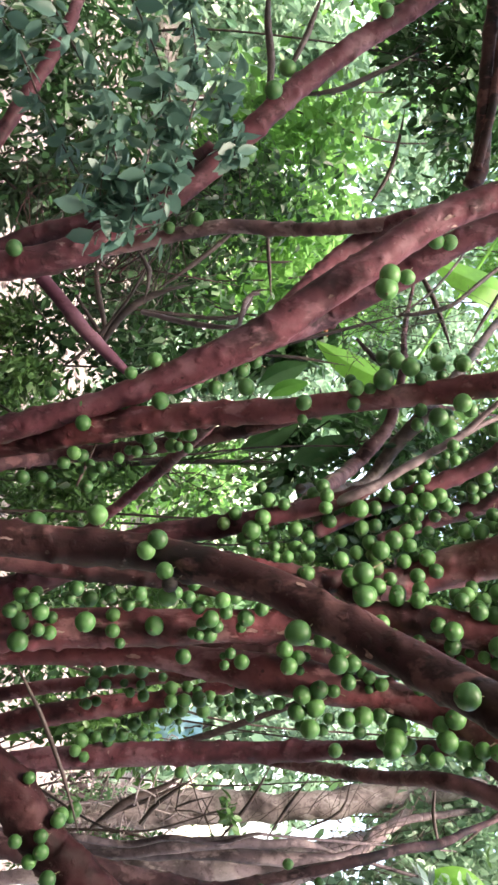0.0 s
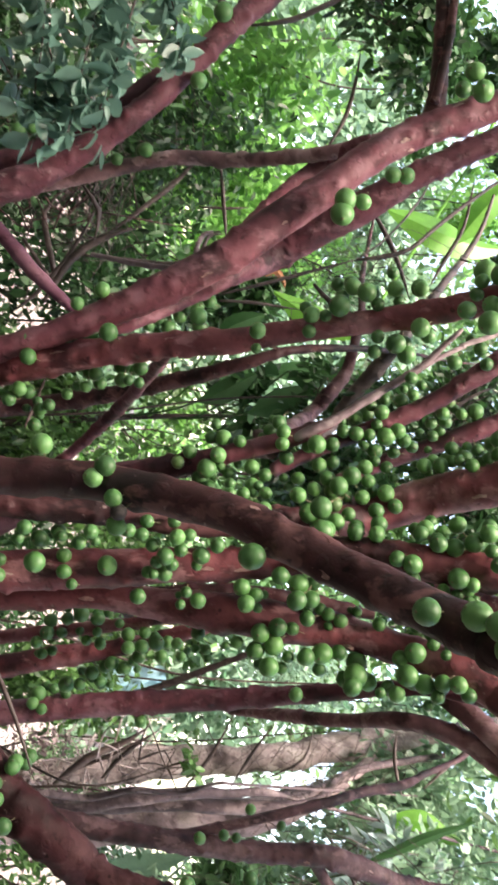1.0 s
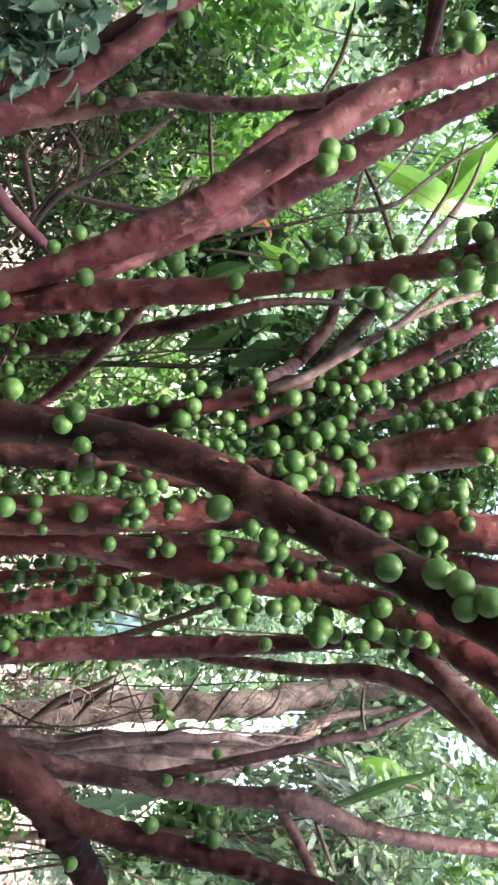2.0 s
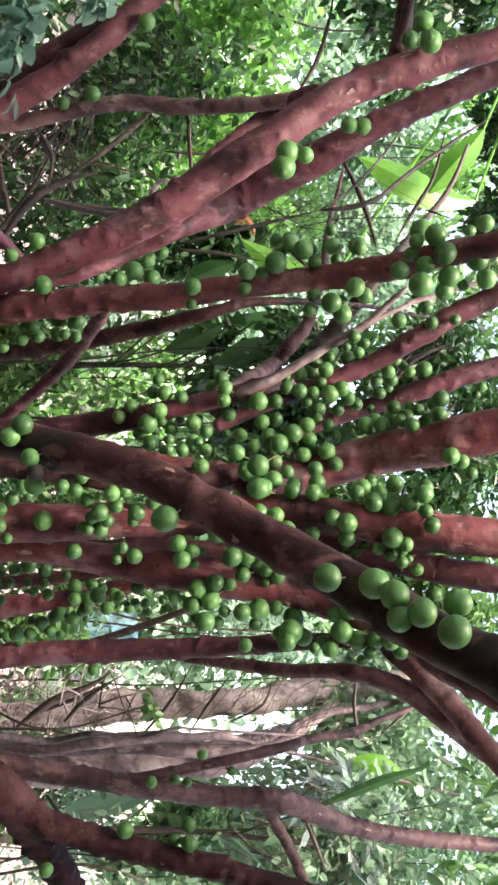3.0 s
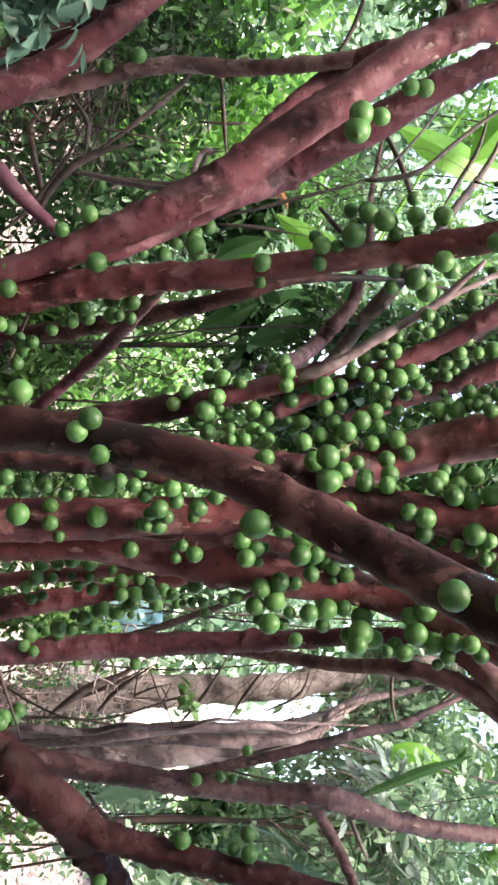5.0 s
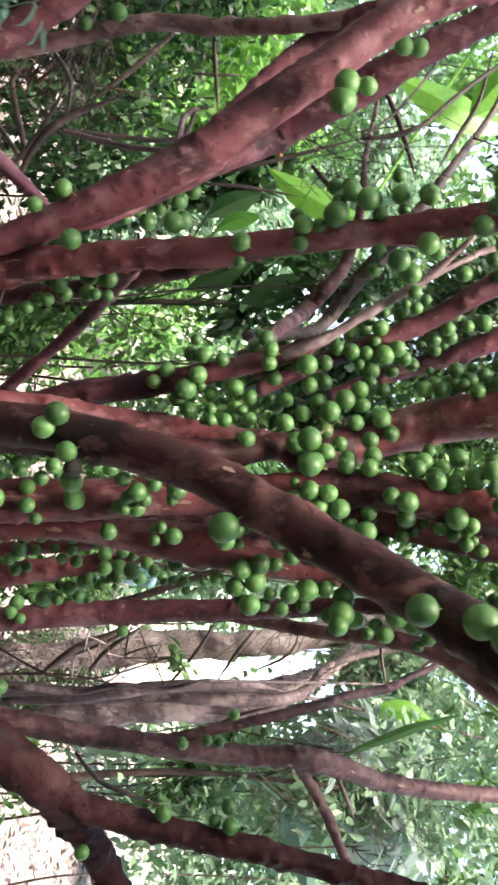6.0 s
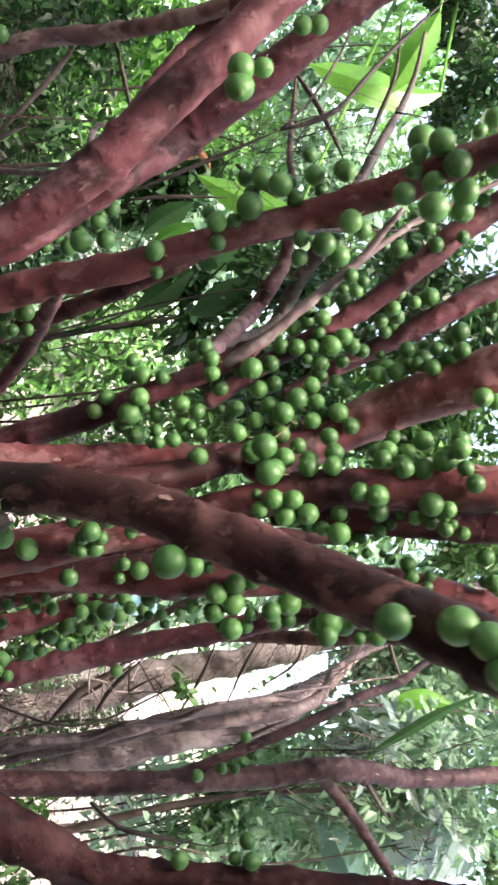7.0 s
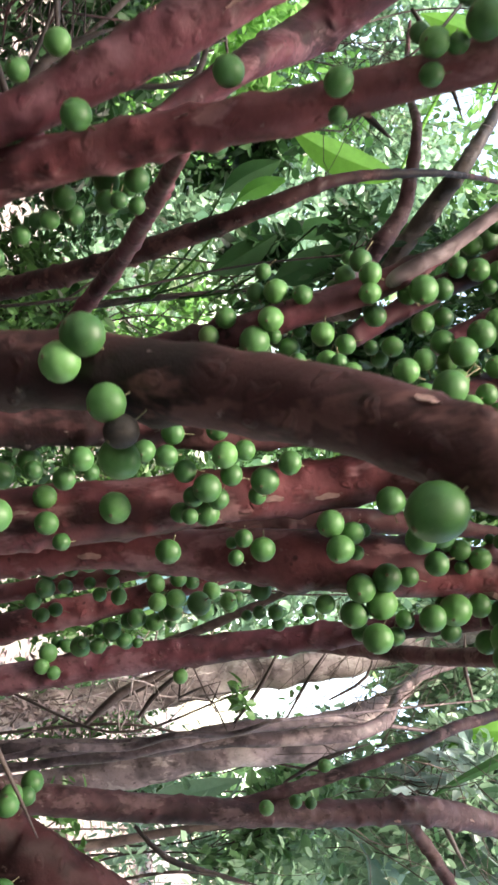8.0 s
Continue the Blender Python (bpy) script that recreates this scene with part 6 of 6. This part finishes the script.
plastic_sheet((1.27, 4.40, 1.22), 0.17, 0.31)

# a plant with broad pale leaves
broad = tagged(new("broad_leaved_plant"), "plant with broad pale blue-green leaves in the undergrowth", "plant")
broad.location = (1.35, 2.45, 0)
v, f, _ = tube([(0, 0, -0.03, 0.02), (0.03, 0.02, 0.7, 0.015), (0, 0.05, 1.4, 0.01), (0.02, 0, 1.9, 0.006)], 0.06, 8, 0.04)
part("stem", v, f, TWIG, broad)


def broad_leaf(points, coat):
    blade(points, coat, broad, "leaf", 0.1)
    a = Vector(points[0][:3]) - broad.location
    b = Vector((0.01, 0.03, min(1.85, max(0.3, a.z - 0.15))))
    v, f, _ = tube([(*b, 0.005), (*(0.5 * (a + b) + Vector((0, 0.03, 0.03))), 0.004), (*a, 0.003)], 0.03, 6, 0.02)
    part("leaf_stalk", v, f, coat, broad)


broad_leaf([(1.594, 2.500, 1.806, 0.0046), (1.566, 2.500, 1.871, 0.0461), (1.528, 2.500, 1.945, 0.0693), (1.497, 2.500, 2.018, 0.0463), (1.480, 2.500, 2.067, 0.0046)], PALE_LEAF)
broad_leaf([(1.535, 2.600, 1.756, 0.0048), (1.593, 2.600, 1.802, 0.0480), (1.665, 2.600, 1.830, 0.0611), (1.754, 2.600, 1.850, 0.0323), (1.806, 2.600, 1.855, 0.0040)], BLUE_LEAF)
broad_leaf([(1.446, 2.600, 2.025, 0.0040), (1.495, 2.600, 2.072, 0.0403), (1.553, 2.600, 2.119, 0.0534), (1.630, 2.600, 2.183, 0.0326), (1.671, 2.600, 2.224, 0.0041)], PALE_LEAF)
broad_leaf([(1.161, 2.200, 1.809, 0.0021), (1.131, 2.200, 1.865, 0.0072), (1.102, 2.200, 1.937, 0.0122), (1.072, 2.200, 2.009, 0.0130), (1.050, 2.200, 2.082, 0.0072), (1.035, 2.200, 2.126, 0.0022)], BROAD_DARK)
broad_leaf([(1.226, 2.600, 2.044, 0.0024), (1.214, 2.600, 2.086, 0.0207), (1.222, 2.600, 2.132, 0.0320), (1.240, 2.600, 2.185, 0.0273), (1.265, 2.600, 2.251, 0.0048)], LIME)
broad_leaf([(1.475, 2.700, 1.650, 0.0033), (1.522, 2.700, 1.714, 0.0331), (1.559, 2.700, 1.779, 0.0366), (1.590, 2.700, 1.846, 0.0050)], PALE_LEAF)
broad_leaf([(1.390, 2.800, 1.439, 0.0036), (1.412, 2.800, 1.333, 0.0305), (1.431, 2.800, 1.227, 0.0322), (1.438, 2.800, 1.156, 0.0045)], PALE_LEAF)
broad_leaf([(1.139, 2.400, 1.928, 0.0041), (1.118, 2.400, 1.985, 0.0221), (1.116, 2.400, 2.057, 0.0277), (1.144, 2.400, 2.129, 0.0056)], BANANA)
broad_leaf([(1.505, 2.500, 1.871, 0.0049), (1.537, 2.500, 1.953, 0.0427), (1.563, 2.500, 2.045, 0.0462), (1.572, 2.500, 2.140, 0.0066)], PALE_LEAF)
broad_leaf([(1.730, 2.600, 1.987, 0.0052), (1.710, 2.600, 2.078, 0.0415), (1.691, 2.600, 2.170, 0.0452), (1.689, 2.600, 2.262, 0.0070)], PALE_LEAF)

# a plant with broad dark leaves in the shade behind the stems
dark_plant = tagged(new("broad_leaved_plant"), "plant with broad dark green leaves in the shade behind the stems", "plant")
dark_plant.location = (0.05, 2.75, 0)
v, f, _ = tube([(0, 0, -0.03, 0.018), (0.02, 0.02, 0.6, 0.014), (-0.03, 0.0, 1.2, 0.01), (-0.05, 0.02, 1.55, 0.005)], 0.06, 8, 0.04)
part("stem", v, f, TWIG, dark_plant)


def shade_leaf(points, coat):
    blade(points, coat, dark_plant, "leaf", 0.1)
    a = Vector(points[0][:3]) - dark_plant.location
    b = Vector((-0.03, 0.0, min(1.5, max(0.3, a.z - 0.2))))
    v, f, _ = tube([(*b, 0.004), (*(0.5 * (a + b) + Vector((0, 0.04, 0.02))), 0.0035), (*a, 0.0025)], 0.03, 6, 0.02)
    part("leaf_stalk", v, f, coat, dark_plant)


shade_leaf([(-0.152, 2.300, 1.443, 0.0036), (-0.172, 2.300, 1.474, 0.0204), (-0.186, 2.300, 1.510, 0.0204), (-0.194, 2.300, 1.547, 0.0048)], BROAD_GREEN)
shade_leaf([(-0.015, 2.450, 1.385, 0.0039), (-0.039, 2.450, 1.438, 0.0313), (-0.070, 2.450, 1.492, 0.0313), (-0.100, 2.450, 1.545, 0.0052)], BROAD_DARK)
shade_leaf([(0.013, 2.400, 1.522, 0.0038), (-0.011, 2.400, 1.581, 0.0359), (-0.041, 2.400, 1.647, 0.0359), (-0.064, 2.400, 1.706, 0.0051)], BROAD_DARK)
shade_leaf([(-0.121, 2.600, 1.580, 0.0042), (-0.133, 2.600, 1.652, 0.0282), (-0.138, 2.600, 1.723, 0.0282), (-0.134, 2.600, 1.781, 0.0057)], BROAD_DARK)
shade_leaf([(-0.217, 2.550, 1.433, 0.0041), (-0.245, 2.550, 1.475, 0.0326), (-0.268, 2.550, 1.523, 0.0326), (-0.287, 2.550, 1.572, 0.0054)], BROAD_DARK)
shade_leaf([(-0.103, 2.350, 1.620, 0.0037), (-0.077, 2.350, 1.670, 0.0225), (-0.045, 2.350, 1.720, 0.0201), (-0.020, 2.350, 1.752, 0.0038)], BROAD_DARK)

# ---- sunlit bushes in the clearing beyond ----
# the high ones at x -3.3 and -1.9 are added to dim white sky
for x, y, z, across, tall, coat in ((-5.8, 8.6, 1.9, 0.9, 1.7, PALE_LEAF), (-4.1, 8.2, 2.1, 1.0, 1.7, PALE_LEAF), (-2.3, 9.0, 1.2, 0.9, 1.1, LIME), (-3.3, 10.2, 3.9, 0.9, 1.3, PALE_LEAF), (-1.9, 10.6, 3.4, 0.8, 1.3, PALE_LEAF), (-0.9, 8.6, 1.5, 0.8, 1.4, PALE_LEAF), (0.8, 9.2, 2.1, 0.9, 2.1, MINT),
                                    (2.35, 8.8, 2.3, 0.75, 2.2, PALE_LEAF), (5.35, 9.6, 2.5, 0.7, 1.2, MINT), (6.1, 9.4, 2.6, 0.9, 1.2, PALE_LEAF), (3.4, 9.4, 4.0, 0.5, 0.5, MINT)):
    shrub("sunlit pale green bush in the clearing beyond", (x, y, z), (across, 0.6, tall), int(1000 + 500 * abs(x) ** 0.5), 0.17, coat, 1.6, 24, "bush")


# ---- trees standing round the place, some added unseen for shade ----
def far_tree(height, spread, n, seed, coat):
    rng = np.random.default_rng(seed)
    thing = tagged(new("tree"), "leafy green tree some way off, also added unseen for shade", "tree", group="trees round the place")
    v, f, _ = tube([(0, 0, -0.1, 0.14), (0.05, 0.05, height * 0.3, 0.11), (-0.05, 0.1, height * 0.6, 0.07), (0.05, 0, height * 0.9, 0.03)], 0.25, 10, 0.05, seed=seed)
    part("trunk", v, f, BARK_GREY, thing)
    p, knots = cloud((0, 0, height * 0.56), (spread, spread, height * 0.46), n, rng, 36)
    for k in knots[:16]:
        s = np.array((0, 0.05, max(0.4, k[2] * 0.7)))
        v, f, _ = tube([(*s, 0.04), (*(0.5 * (s + k) + (0, 0, 0.1)), 0.025), (*k, 0.008)], 0.2, 6, 0.04, seed=seed)
        part("limb", v, f, BARK_GREY, thing)
    keep = p[:, 2] > 0.05
    p = p[keep]
    part("crown", *leaves(p, rng.normal(size=(len(p), 3)) - (0, 0, 0.5), rng.uniform(0.10, 0.2, len(p)), rng, 1.6), coat, thing, smooth=False)
    return thing


lime_tree = far_tree(4.6, 1.5, 3400, 61, LIME)
green_tree = far_tree(5.2, 1.7, 5200, 62, GREEN)
lime_tree.location = (-5.6, 10.5, 0)
green_tree.location = (1.9, 10.5, 0)
# those at negative y are unseen, added behind the camera to block light
for model, x, y, turn, size in ((green_tree, -4.2, 3.6, 40, 0.8), (green_tree, 7.9, 7.6, 100, 0.95), (lime_tree, 9.0, 9.2, 70, 1.1), (lime_tree, -7.6, 9.6, 200, 1.2), (green_tree, -2.2, 13.0, 250, 1.2),
                                (lime_tree, 6.8, 3.6, 20, 1.0), (green_tree, -6.5, 2.5, 150, 1.1), (green_tree, -5.0, -3.5, 30, 1.0), (lime_tree, 5.5, -4.5, 80, 1.0), (green_tree, 0.5, -5.0, 210, 1.0),
                                (green_tree, -3.0, -3.0, 300, 0.55), (green_tree, 2.9, -2.2, 20, 0.85), (green_tree, 0.2, -3.1, 120, 0.78), (green_tree, 1.6, -3.6, 170, 0.75), (green_tree, -4.2, 0.4, 80, 0.6), (green_tree, 4.4, -0.8, 260, 0.6)):
    ob = copy_thing(model, pose(x, y, 0, 0, 0, turn))
    ob.scale = (size, size, size)
